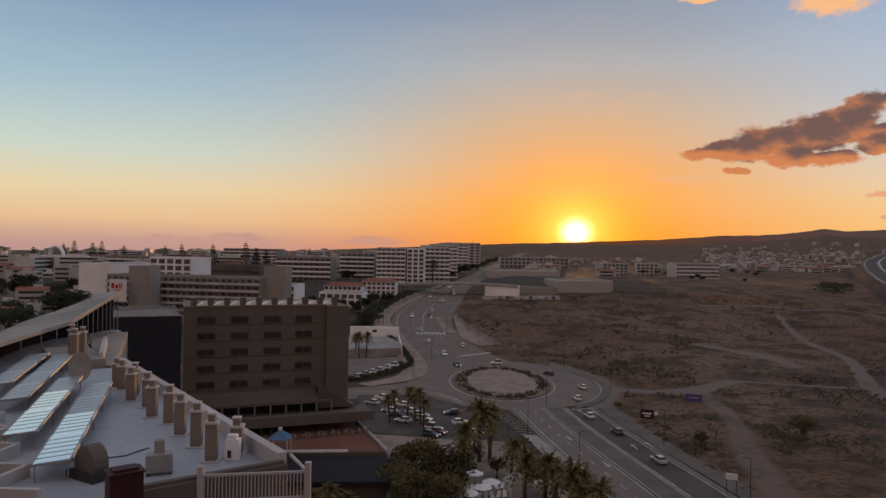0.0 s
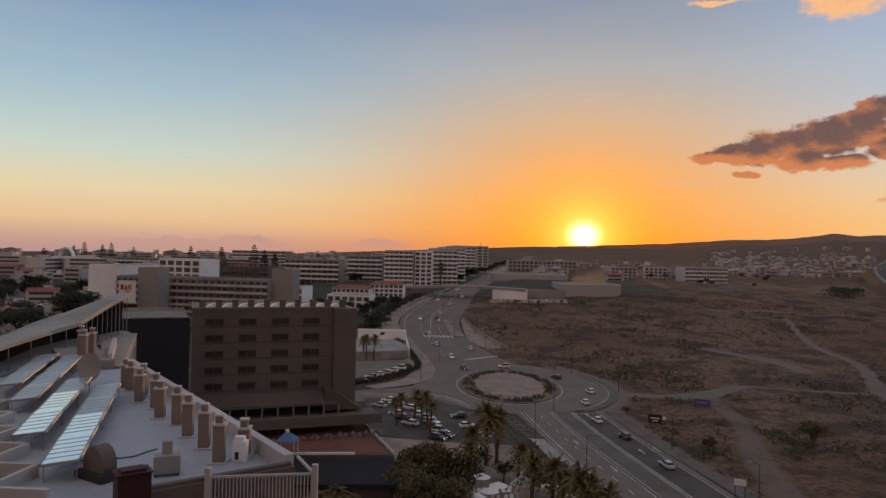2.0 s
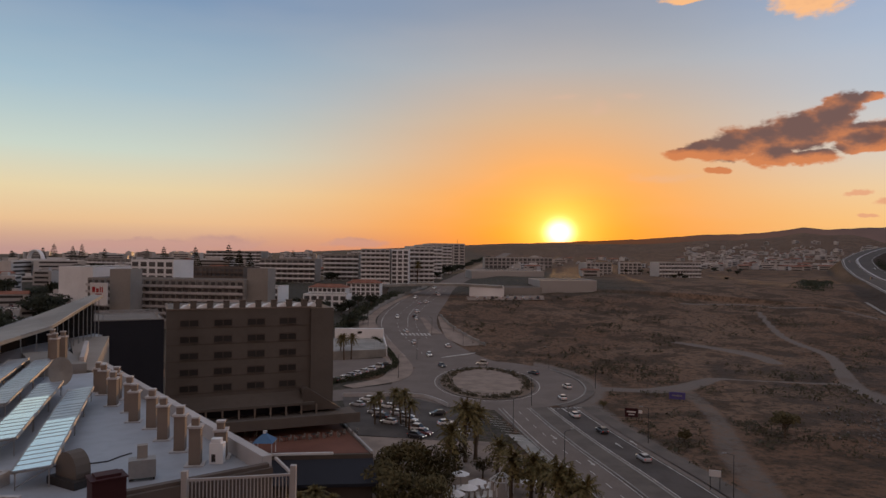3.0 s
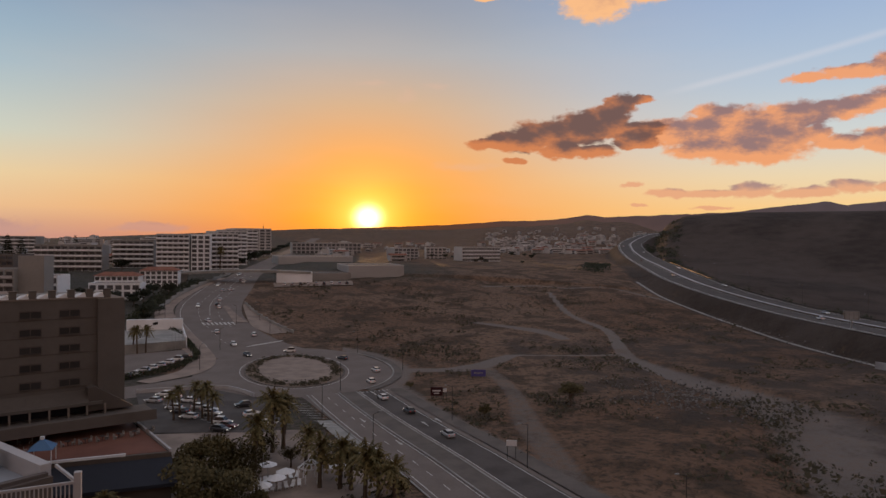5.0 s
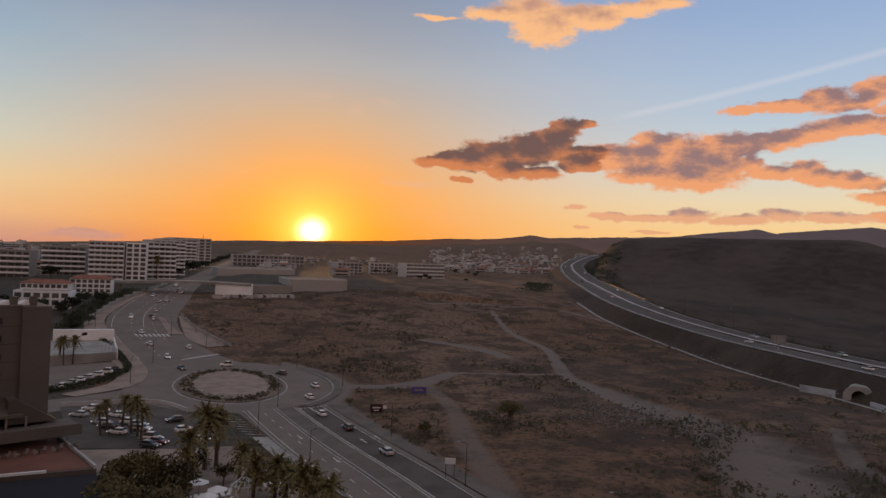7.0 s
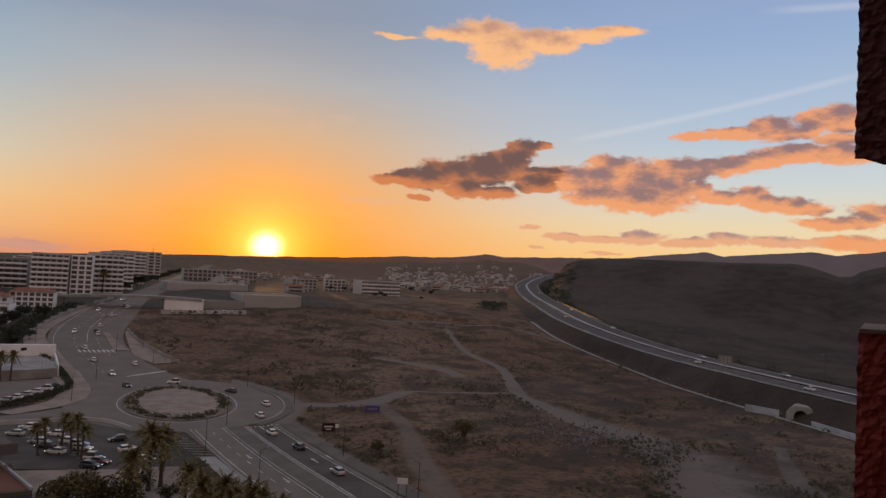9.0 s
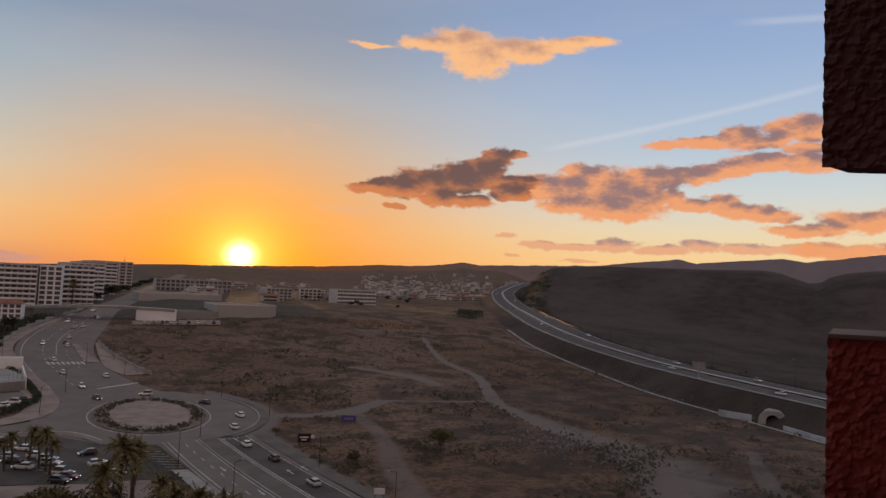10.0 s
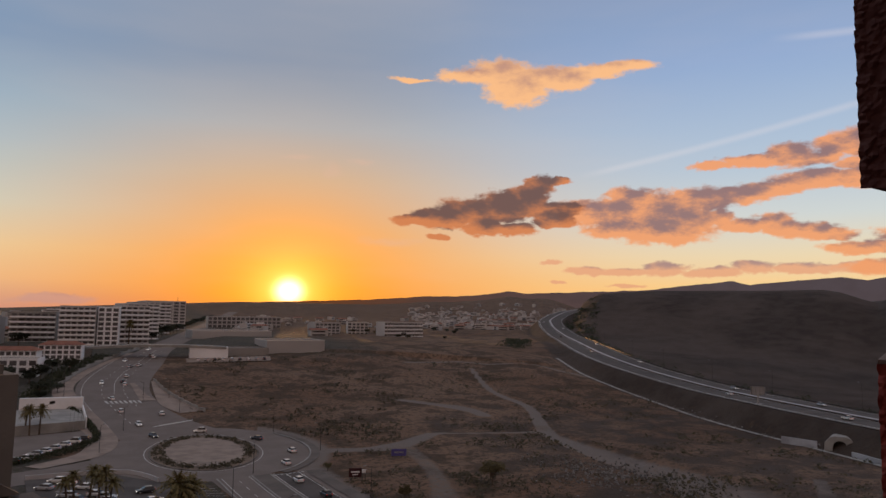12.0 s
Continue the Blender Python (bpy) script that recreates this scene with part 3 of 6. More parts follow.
road_west = strip("road_west", WEST, 6, lambda h: -h, lambda h: h, 0.08, M_ASPHALT, "side street of grey asphalt", "road")


def oval(rx, ry, count=72):
    return [(ROUND[0] + rx * math.cos(k * math.tau / count), ROUND[1] + ry * math.sin(k * math.tau / count)) for k in range(count)]


def ring(name, rx0, ry0, rx1, ry1, lift, mat, parent, label="", thick=0.0):
    a, b = oval(rx0, ry0), oval(rx1, ry1)
    k = len(a)
    s = Shape()
    s.add([(x, y, gz(x, y) + lift) for x, y in a] + [(x, y, gz(x, y) + lift) for x, y in b], [(i, k + i, k + (i + 1) % k, (i + 1) % k) for i in range(k)])
    if thick:
        for edge, turn in ((b, 1), (a, -1)):
            s.add([(x, y, gz(x, y) + lift) for x, y in edge] + [(x, y, gz(x, y) + lift - thick) for x, y in edge], [((i, k + i, k + (i + 1) % k, (i + 1) % k))[::turn] for i in range(k)])
    return upright(part(name, s, mat, parent, label))


roundabout = tagged(thing("road_roundabout", Matrix(), "oval roundabout with a gravel island", "road", kind="structure"))
ring("carriageway", 15.5, 26.5, 30.5, 39, 0.12, M_ASPHALT, roundabout)
ring("kerb", 15.0, 26.0, 15.6, 26.6, 0.28, M_MEDIAN, roundabout, "low worn concrete kerb", 0.25)
ring("planting_bed", 11.5, 22.0, 15.0, 26.0, 0.24, M_ISLAND, roundabout, "planted earth border")
ring("island_middle", 0.01, 0.01, 11.5, 22.0, 0.30, M_PAVING, roundabout, "bare sandy island")
ring("edge_line", 16.6, 27.6, 16.8, 27.8, 0.15, M_MARK, roundabout, "white edge line")

# Highway on its bank.
HWL = [(p[0], p[1], p[2]) for p in HIGHWAY]
flat = lambda p: p[2]
highway = strip("road_highway", HWL, 14, -0.5, 13.4, 0.25, M_ASPHALT_DARK, "curving motorway on an earth bank", "road", height=flat)
strip("carriageway", HWL, 14, 15.9, 29.6, 0.25, M_ASPHALT_DARK, "", "", highway, flat)
strip("median_barrier", HWL, 14, 13.4, 15.4, 0.9, M_PARAPET, "pale concrete median barrier", "", highway, flat)
strip("edge_line", HWL, 14, 0.6, 1.2, 0.29, M_MARK, "white edge line", "", highway, flat)
strip("lane_line", HWL, 14, 12.6, 12.9, 0.29, M_MARK, "white edge line", "", highway, flat)
strip("edge_line", HWL, 14, 28.4, 28.7, 0.29, M_MARK, "white edge line", "", highway, flat)
strip("shoulder", HWL, 14, -1.3, -0.6, 0.30, M_CONCRETE, "pale concrete gutter", "", highway, flat)
# Steel guard rail on the far side.
rail_s = Shape()
rail_pts = resample(HWL[:10], 9)
rail_d = np.gradient(rail_pts[:, :2], axis=0)
rail_d /= np.linalg.norm(rail_d, axis=1)[:, None]
rail_xy = rail_pts[:, :2] + np.stack([rail_d[:, 1], -rail_d[:, 0]], 1) * 30.2
guard = thing("guard_rail", Matrix(), "grey steel guard rail along the motorway edge", "guard rail")
for k in range(len(rail_xy) - 1):
    a, b = rail_xy[k], rail_xy[k + 1]
    rail_s.add([(*a, rail_pts[k, 2] + 0.55), (*b, rail_pts[k + 1, 2] + 0.55), (*b, rail_pts[k + 1, 2] + 0.95), (*a, rail_pts[k, 2] + 0.95), (a[0] + 0.1, a[1], rail_pts[k, 2] + 0.95), (b[0] + 0.1, b[1], rail_pts[k + 1, 2] + 0.95), (b[0] + 0.1, b[1], rail_pts[k + 1, 2] + 0.55), (a[0] + 0.1, a[1], rail_pts[k, 2] + 0.55)], [(0, 1, 2, 3), (3, 2, 5, 4), (4, 5, 6, 7)])
    part("post", Shape().box(a[0] + 0.1, a[1] - 0.06, rail_pts[k, 2] - 0.2, a[0] + 0.2, a[1] + 0.06, rail_pts[k, 2] + 0.9), M_METAL, guard)
part("beam", rail_s, M_DARKMETAL, guard)

# ---------------------------------------------------------------- buildings
def block(name, x, y, w, d, z0, z1, turn, mats, label, group="", category="building", floors=0, bays=0, balcony=0.0, roof_edge=0.5, side_bays=0):
    """A flat-roofed building; x, y: middle of its front, which looks to -y before it is turned. Windows and balconies on the front."""
    wall_mat, trim_mat, roof_mat = mats
    b = thing(name, pose(x, y, z0, 0, 0, turn), label, category, group)
    h = z1 - z0
    part("wall", Shape().box(-w / 2, 0, -4, w / 2, d, h), wall_mat, b)
    part("roof", Shape().box(-w / 2 + 0.3, 0.3, h, w / 2 - 0.3, d - 0.3, h + 0.08), roof_mat, b, "flat grey roof")
    s = Shape()
    for x0, y0, x1, y1 in ((-w / 2, 0, w / 2, 0.3), (-w / 2, d - 0.3, w / 2, d), (-w / 2, 0.3, -w / 2 + 0.3, d - 0.3), (w / 2 - 0.3, 0.3, w / 2, d - 0.3)):
        s.box(x0, y0, h, x1, y1, h + roof_edge)
    part("parapet", s, wall_mat, b)
    if floors and bays:
        fh, bw = h / floors, w / max(bays, 1)
        pane = Shape().box(-bw * 0.36, -0.04, fh * 0.12, bw * 0.36, 0.1, fh * 0.8).mesh("window", M_HAZEGLASS)
        rail = Shape().box(-w / 2, -balcony, -0.12, w / 2, 0, 0.1).box(-w / 2, -balcony, 0.1, w / 2, -balcony + 0.14, 1.05).mesh("balcony", trim_mat) if balcony else None
        fin = Shape().box(-0.1, -balcony * 0.95, 0.0, 0.1, 0, fh).mesh("partition", wall_mat) if balcony else None
        for i in range(floors):
            for j in range(bays):
                part("window", pane, None, b, m=Matrix.Translation((-w / 2 + bw * (j + 0.5), 0, i * fh)))
            if balcony:
                part("balcony", rail, None, b, m=Matrix.Translation((0, 0, i * fh)))
                for j in range(1, bays):
                    part("partition", fin, None, b, m=Matrix.Translation((-w / 2 + bw * j, 0, i * fh)))
        if side_bays:
            sw = d / side_bays
            for i in range(floors):
                for j in range(side_bays):
                    for sx in (-1, 1):
                        part("window", pane, None, b, m=Matrix.Translation((sx * w / 2, sw * (j + 0.5), i * fh + fh * 0.1)) @ pose(0, 0, 0, 0, 0, 90 * sx) @ Matrix.Diagonal((0.5 * sw / bw, 1, 0.7, 1)))
    return b


WHITE3 = (M_WHITE, M_WHITE, M_FLATROOF)
TOWN3 = (M_TOWN, M_WHITE, M_FLATROOF)
GREY3 = (M_GREYWALL, M_WHITE, M_FLATROOF)
G = "apartment blocks along the avenue"
block("apartment_building", -98, 484, 40, 14, 19, 36, -8, GREY3, "long grey apartment block with white balcony bands", G, floors=5, bays=10, balcony=1.6)
block("apartment_building", -63.5, 510, 26, 14, 20, 39.3, -6, GREY3, "grey apartment block with white balcony bands", G, floors=6, bays=6, balcony=1.6)
block("apartment_building", -36, 478, 20, 16, 20, 43.6, -3, TOWN3, "tall pale apartment block with stacked balconies", G, floors=8, bays=6, balcony=1.5)
block("apartment_building", -19, 480, 12, 16, 20, 43.4, -3, WHITE3, "white stair tower of an apartment block", G, floors=8, bays=3)
block("apartment_building", -4, 494, 18, 30, 20, 44.5, 10, TOWN3, "pale apartment block with balconies", G, floors=8, bays=5, balcony=1.4, side_bays=6)
block("apartment_building", 1, 548, 22, 40, 21, 46.5, 14, TOWN3, "pale apartment block with balconies", G, floors=9, bays=5, balcony=1.4, side_bays=8)
block("apartment_building", 10, 660, 28, 60, 22, 49, 10, TOWN3, "far pale apartment block", G, floors=9, bays=6, balcony=1.4)
block("apartment_building", 24, 800, 40, 60, 22, 52, 10, TOWN3, "far pale apartment block", G, floors=9, bays=6)


def tiled_house(x, y, w, d, z0, h, turn, floors, bays, label):
    b = block("villa", x, y, w, d, z0, z0 + h, turn, WHITE3, label, "white villas with clay tile roofs", "villa", floors=floors, bays=bays, roof_edge=0.05)
    for c in list(b.children):
        if c.name.split(".")[0] == "roof":
            bpy.data.objects.remove(c)
    e, r = 0.6, 2.0
    part("roof", Shape().add([(-w / 2 - e, -e, h), (w / 2 + e, -e, h), (w / 2 + e, d + e, h), (-w / 2 - e, d + e, h), (-w / 2 + d * 0.35, d / 2, h + r), (w / 2 - d * 0.35, d / 2, h + r)],
         [(0, 1, 5, 4), (1, 2, 5), (2, 3, 4, 5), (3, 0, 4), (3, 2, 1, 0)]), M_TILE, b, "hipped clay tile roof")
    return b


tiled_house(-58, 400, 22, 10, 13, 8.0, -8, 3, 8, "white three-storey villa with clay tile roof")
tiled_house(-38, 410, 20, 11, 13.5, 9.8, -4, 4, 7, "white four-storey villa with clay tile roof")


# ---------------------------------------------------------------- the brown hotel and its terraces
def make_hotel():
    hx, hy, w, turn, base = -31.0, 123.8, 28.9, 21.0, 13.5
    b = thing("hotel", pose(hx, hy, 0, 0, 0, turn), "brown rendered hotel block with small dark windows", "hotel")
    top = 31.6
    part("wall", Shape().box(-w / 2, 0, 0, w / 2 - 4.2, 15, top), M_HOTEL, b)
    part("wall", Shape().box(w / 2 - 4.2, -0.5, 0, w / 2, 15, top - 0.1), M_HOTEL, b, "projecting corner bay")
    part("roof", Shape().box(-w / 2 + 0.3, 0.3, top, w / 2 - 4.3, 14.7, top + 0.1), M_FLATROOF, b, "flat roof")
    part("coping", Shape().box(-w / 2 - 0.1, -0.12, top, w / 2 - 4.2, 0.3, top + 0.22).box(-w / 2 - 0.1, 0.3, top, -w / 2 + 0.25, 15, top + 0.22), M_BEIGE, b, "pale coping")
    pane = Shape().box(-0.72, -0.03, -0.5, 0.72, 0.12, 0.5).mesh("window", M_GLASS)
    frame_mesh = Shape().box(-1.55, -0.1, 0.55, 1.55, 0.1, 0.68).box(-1.55, -0.16, -0.66, 1.55, 0.1, -0.55).box(-0.06, -0.08, -0.55, 0.06, 0.1, 0.55).box(-1.55, -0.08, -0.55, -1.46, 0.1, 0.55).box(1.46, -0.08, -0.55, 1.55, 0.1, 0.55).mesh("window_frame", M_HOTELBAND)
    for i in range(5):
        z = 17.9 + 2.84 * i
        part("band", Shape().box(-w / 2, -0.05, z - 0.95, w / 2 - 4.2, 0.0, z - 0.8), M_HOTELBAND, b, "shadow joint at floor level")
        for f in (0.128, 0.322, 0.518, 0.712):
            x = -w / 2 + w * f
            frame_ob = part("window", frame_mesh, None, b, m=Matrix.Translation((x, 0, z)))
            for sx in (-0.76, 0.76):
                part("pane", pane, None, frame_ob, m=Matrix.Translation((sx, 0, 0)))
    # Skirt roof and gallery below the rooms.
    part("skirt_roof", Shape().add([(-w / 2, 0, 16.4), (w / 2 - 6, 0, 16.4), (w / 2 - 6, -3.2, 14.9), (-w / 2, -3.2, 14.9), (-w / 2, -3.2, 14.7), (w / 2 - 6, -3.2, 14.7)], [(3, 2, 1, 0), (4, 5, 2, 3)]), M_HOTELBAND, b, "dark sloping skirt roof")
    part("gallery_beam", Shape().box(-w / 2, -3.3, 14.4, w / 2 - 4, -2.9, 14.9), M_HOTEL, b)
    post = Shape().box(-0.15, -3.2, 12.6, 0.15, -2.9, 14.4).mesh("post", M_BEIGE)
    for k in range(10):
        part("post", post, None, b, m=Matrix.Translation((-w / 2 + 1 + k * 2.7, 0, 0)))
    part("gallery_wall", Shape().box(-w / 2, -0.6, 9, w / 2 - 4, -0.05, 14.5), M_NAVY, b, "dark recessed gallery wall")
    part("ledge", Shape().box(-w / 2 - 2, -7.2, 12.35, w / 2 + 3.4, 0, 12.7).box(-w / 2 - 2, -7.4, 11.6, w / 2 + 3.4, -7.1, 13.3), M_HOTEL, b, "long brown terrace fascia")
    part("stair_head", Shape().add([(w / 2 - 6, -2.5, 13.2), (w / 2 + 1, -2.5, 13.2), (w / 2 + 1, 0, 13.2), (w / 2 - 6, 0, 13.2), (w / 2 - 6, -2.5, 17.0), (w / 2 - 6, 0, 17.0), (w / 2 - 5, 0, 17.2), (w / 2 - 5, -2.5, 17.2)], [(0, 1, 7, 4), (1, 2, 6, 7), (2, 3, 5, 6), (3, 0, 4, 5), (4, 7, 6, 5)]), M_HOTELBAND, b, "raked stair enclosure")
    for k in range(10):
        x = -w / 2 + 1.6 + k * 2.75
        v = thing("roof_vent", pose(hx, hy, 0, 0, 0, turn) @ Matrix.Translation((x, 0.7, top + 0.1)), "square brown ventilation stack on the hotel roof", "vent", "hotel roof vents")
        part("shaft", Shape().box(-0.5, -0.5, -0.1, 0.5, 0.5, 1.25), M_HOTEL, v)
        part("cap", Shape().box(-0.56, -0.56, 1.25, 0.56, 0.56, 1.4), M_HOTELBAND, v)
        if k < 9:
            s = thing("skylight", pose(hx, hy, 0, 0, 0, turn) @ Matrix.Translation((x + 1.4, 1.4, top + 0.1)), "white sawtooth skylight on the hotel roof", "skylight", "hotel skylights")
            part("hood", Shape().add([(-0.95, -0.8, 0), (0.95, -0.8, 0), (0.95, 1.0, 0), (-0.95, 1.0, 0), (0.6, -0.6, 0.85), (0.95, 0.9, 0.75), (-0.2, 0.9, 0.6)], [(0, 1, 4), (1, 2, 5, 4), (2, 3, 6, 5), (3, 0, 4, 6), (4, 5, 6)]), M_WHITE, s)


make_hotel()
terrace = thing("terrace", Matrix(), "terracotta-paved hotel terrace with white edging", "terrace", kind="structure")
OUT = [(-39, 106.6), (-8.3, 109.3), (-15.8, 129), (-42, 119)]
part("slab", Shape().prism(OUT, 0, 10.0), M_HOTELBAND, terrace)
part("paving", Shape().prism([(-38.8, 107.2), (-9.0, 109.9), (-16, 128), (-41, 118.5)], 10.0, 10.05), M_TERRACE, terrace, "red-brown tiled floor")


def bar(a, b, w, z0, z1):
    """An upright wall between two plan points."""
    a, b = Vector((*a, 0)), Vector((*b, 0))
    d = (b - a).normalized()
    q = Vector((d.y, -d.x, 0)) * w / 2
    return Shape().prism([(a + q)[:2], (b + q)[:2], (b - q)[:2], (a - q)[:2]], z0, z1)


part("edging", bar((-39, 106.7), (-14.5, 108.9), 0.35, 10.0, 10.35), M_WHITE, terrace, "white coping")
part("edging", bar((-8.4, 109.3), (-15.7, 128.6), 0.35, 10.0, 10.45), M_PARAPET, terrace, "pale side coping")
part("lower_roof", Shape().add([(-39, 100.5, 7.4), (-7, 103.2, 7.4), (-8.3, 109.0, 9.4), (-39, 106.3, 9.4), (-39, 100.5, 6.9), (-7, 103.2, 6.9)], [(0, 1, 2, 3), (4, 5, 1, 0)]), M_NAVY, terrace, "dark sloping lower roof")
part("lower_wall", Shape().prism([(-38.5, 101.5), (-8, 104.2), (-9, 108.6), (-38.5, 106)], 0, 7.0), M_HOTELBAND, terrace)

CHAIR = thing("terrace_table", pose(-30, 119, 10.05), "small dark table with chairs on the terrace", "table", "terrace tables")
part("tabletop", Shape().tube((0, 0, 0.7), (0, 0, 0.75), 0.45, sides=12), M_DARKMETAL, CHAIR)
part("leg", Shape().tube((0, 0, 0), (0, 0, 0.7), 0.05), M_DARKMETAL, CHAIR)
for sx in (-0.8, 0.8):
    part("chair", Shape().box(sx - 0.22, -0.22, 0.4, sx + 0.22, 0.22, 0.46).box(sx + 0.18 * np.sign(sx), -0.22, 0.46, sx + 0.22 * np.sign(sx), 0.22, 0.9).box(sx - 0.2, -0.2, 0, sx - 0.16, 0.2, 0.4).box(sx + 0.16, -0.2, 0, sx + 0.2, 0.2, 0.4), M_GREYWALL, CHAIR)
for k in range(8):
    copy_thing(CHAIR, pose(-28 + 2.4 * k * 0.93, 114.5 + 0.36 * 2.4 * k, 10.05, 0, 0, 20 + 7 * k))

awning = thing("pavilion", pose(-25.2, 108.6, 10.05), "small pavilion with a faded blue canvas roof", "pavilion")
part("canopy", Shape().add([(-1.6, -1.6, 2.1), (1.6, -1.6, 2.1), (1.6, 1.6, 2.1), (-1.6, 1.6, 2.1), (-0.2, -0.2, 3.3), (0.2, -0.2, 3.3), (0.2, 0.2, 3.3), (-0.2, 0.2, 3.3)], [(0, 1, 5, 4), (1, 2, 6, 5), (2, 3, 7, 6), (3, 0, 4, 7), (4, 5, 6, 7), (3, 2, 1, 0)]), M_AWNING, awning)
part("finial", Shape().box(-0.25, -0.25, 3.3, 0.25, 0.25, 3.7), M_WHITE, awning)
for sx in (-1.4, 1.4):
    for sy in (-1.4, 1.4):
        part("post", Shape().tube((sx, sy, 0), (sx, sy, 2.1), 0.06), M_WHITE, awning)

# Dark blue plant block between the roofs.
navy = thing("plant_block", pose(-39.2, 91.8, 0, 0, 0, 25), "windowless navy-clad plant block with roof rails", "building")
part("wall", Shape().box(-9.0, 0, 0, 4.2, 11, 32.6), M_NAVY, navy)
part("roof", Shape().box(-8.8, 0.2, 32.6, 4.0, 10.8, 32.7), M_FLATROOF, navy, "flat grey roof")
part("coping", Shape().box(-9.1, -0.1, 32.6, 4.3, 0.15, 32.75), M_METAL, navy, "thin metal coping")
part("low_wall", Shape().box(-13, 0.8, 0, -9.05, 8, 29.8), M_NAVY, navy)
for k in range(5):
    part("rail", Shape().tube((-4 + k * 0.3, 1 + k * 1.6, 33.4), (3.8, 1 + k * 1.6, 33.4), 0.05, sides=6), M_METAL, navy, "pale pipe rail")
    for sx in (-3.2, 3.4):
        part("stanchion", Shape().tube((sx, 1 + k * 1.6, 32.65), (sx, 1 + k * 1.6, 33.4), 0.04, sides=6), M_METAL, navy)
duct = thing("roof_machine", pose(-48.6, 88.6, 29.9, 0, 0, 25), "dark boxy air handler in a steel cage", "machine")
part("housing", Shape().box(-1.8, -1, 0, 1.2, 1.5, 1.3), M_DARKMETAL, duct)
part("cage", Shape().box(-2, -1.2, 2.0, 1.4, 1.7, 2.12).box(-2, -1.2, 0, -1.88, -1.08, 2).box(1.28, -1.2, 0, 1.4, -1.08, 2), M_METAL, duct)


# ---------------------------------------------------------------- the neighbouring roof
ROOF = Matrix(((-0.602, 0.799, 0, -10.7), (0.799, 0.602, 0, 32.3), (0, 0, 1, 32.0), (0, 0, 0, 1)))
ROOF_TURN = 127.0


def on_roof(u, v, z=0.0):
    """World place of a point u metres along the chimney line, v to its right, z over the roof."""
    return ROOF @ Vector((u, v, z))


wing = thing("neighbour_block", Matrix(), "beige hotel wing with a grey screed roof", "building")
outline = [(-3.2, 2.4), (29, 2.4), (29, -9.5)]
for k in range(8):
    u = 26.5 - 3.8 * k
    outline += [(u, -9.2 + 0.0 * k), (u - 1.6, -7.2)]
outline += [(-4.4, -8.8), (-4.4, -4.6), (-3.2, -4.4)]
plan = [tuple(on_roof(u, v)[:2]) for u, v in outline]
part("wall", Shape().prism(plan, 0, 31.9), M_BROWNWALL, wing)
part("roof", Shape().prism(plan, 31.9, 32.0), M_ROOF, wing, "pale blue-grey screed roof")


def kerb_wall(pts, w, z0, z1, mat, label=""):
    for a, b in zip(pts[:-1], pts[1:]):
        part("parapet", bar(on_roof(*a)[:2], on_roof(*b)[:2], w, z0, z1), mat, wing, label)


kerb_wall([(-3.0, 2.2), (29, 2.2)], 0.45, 32.0, 32.75, M_PARAPET, "thick pale parapet")
kerb_wall(outline[3:19], 0.22, 32.0, 32.55, M_PARAPET, "white sawtooth parapet")
kerb_wall([(-4.3, -8.8), (-4.3, -4.7)], 0.3, 32.0, 32.35, M_PARAPET, "pale parapet")
kerb_wall([(-3.1, -4.4), (-3.1, 2.2)], 0.3, 32.0, 32.45, M_BROWNWALL, "brown front parapet")
part("front_wall", bar(on_roof(-3.3, -4.4)[:2], on_roof(-3.3, 2.3)[:2], 0.25, 26, 32.3), M_BROWNWALL, wing)
box_out = thing("chimney_breast", Matrix.Translation(on_roof(-3.7, -4.6)) @ pose(0, 0, 0, 0, 0, ROOF_TURN - 90), "dark maroon boxed shaft with a flat cap", "shaft")
part("shaft", Shape().box(-0.6, -0.45, -8, 0.6, 0.45, 1.3), M_MAROON, box_out)
part("cap", Shape().box(-0.66, -0.5, 1.3, 0.66, 0.5, 1.36).box(-0.45, -0.3, 1.36, 0.45, 0.3, 1.46), M_MAROON, box_out)

# Balcony rail in front of the roof.
rail = thing("balcony_rail", Matrix(), "pale metal balustrade of a roof balcony", "railing")
RA, RB = Vector((-9.9, 28.6, 0)), Vector((-5.6, 29.4, 0))
part("top_rail", bar(RA[:2], RB[:2], 0.1, 32.45, 32.55), M_PARAPET, rail)
part("bottom_rail", bar(RA[:2], RB[:2], 0.08, 31.4, 31.48), M_PARAPET, rail)
baluster = Shape().box(-0.02, -0.02, 31.4, 0.02, 0.02, 32.5).mesh("baluster", M_PARAPET)
for k in range(31):
    part("baluster", baluster, None, rail, m=Matrix.Translation(RA.lerp(RB, k / 30)))
for p in (RA, RB):
    part("post", Shape().box(p.x - 0.12, p.y - 0.12, 30.2, p.x + 0.12, p.y + 0.12, 32.9), M_PARAPET, rail)
part("balcony_slab", Shape().prism([tuple(RA[:2]), tuple(RB[:2]), (-6.3, 31.2), (-10.4, 30.9)], 30.2, 30.45), M_BEIGE, rail)
part("side_rail", bar(RB[:2], (-6.9, 31.9), 0.1, 32.4, 32.52), M_PARAPET, rail)


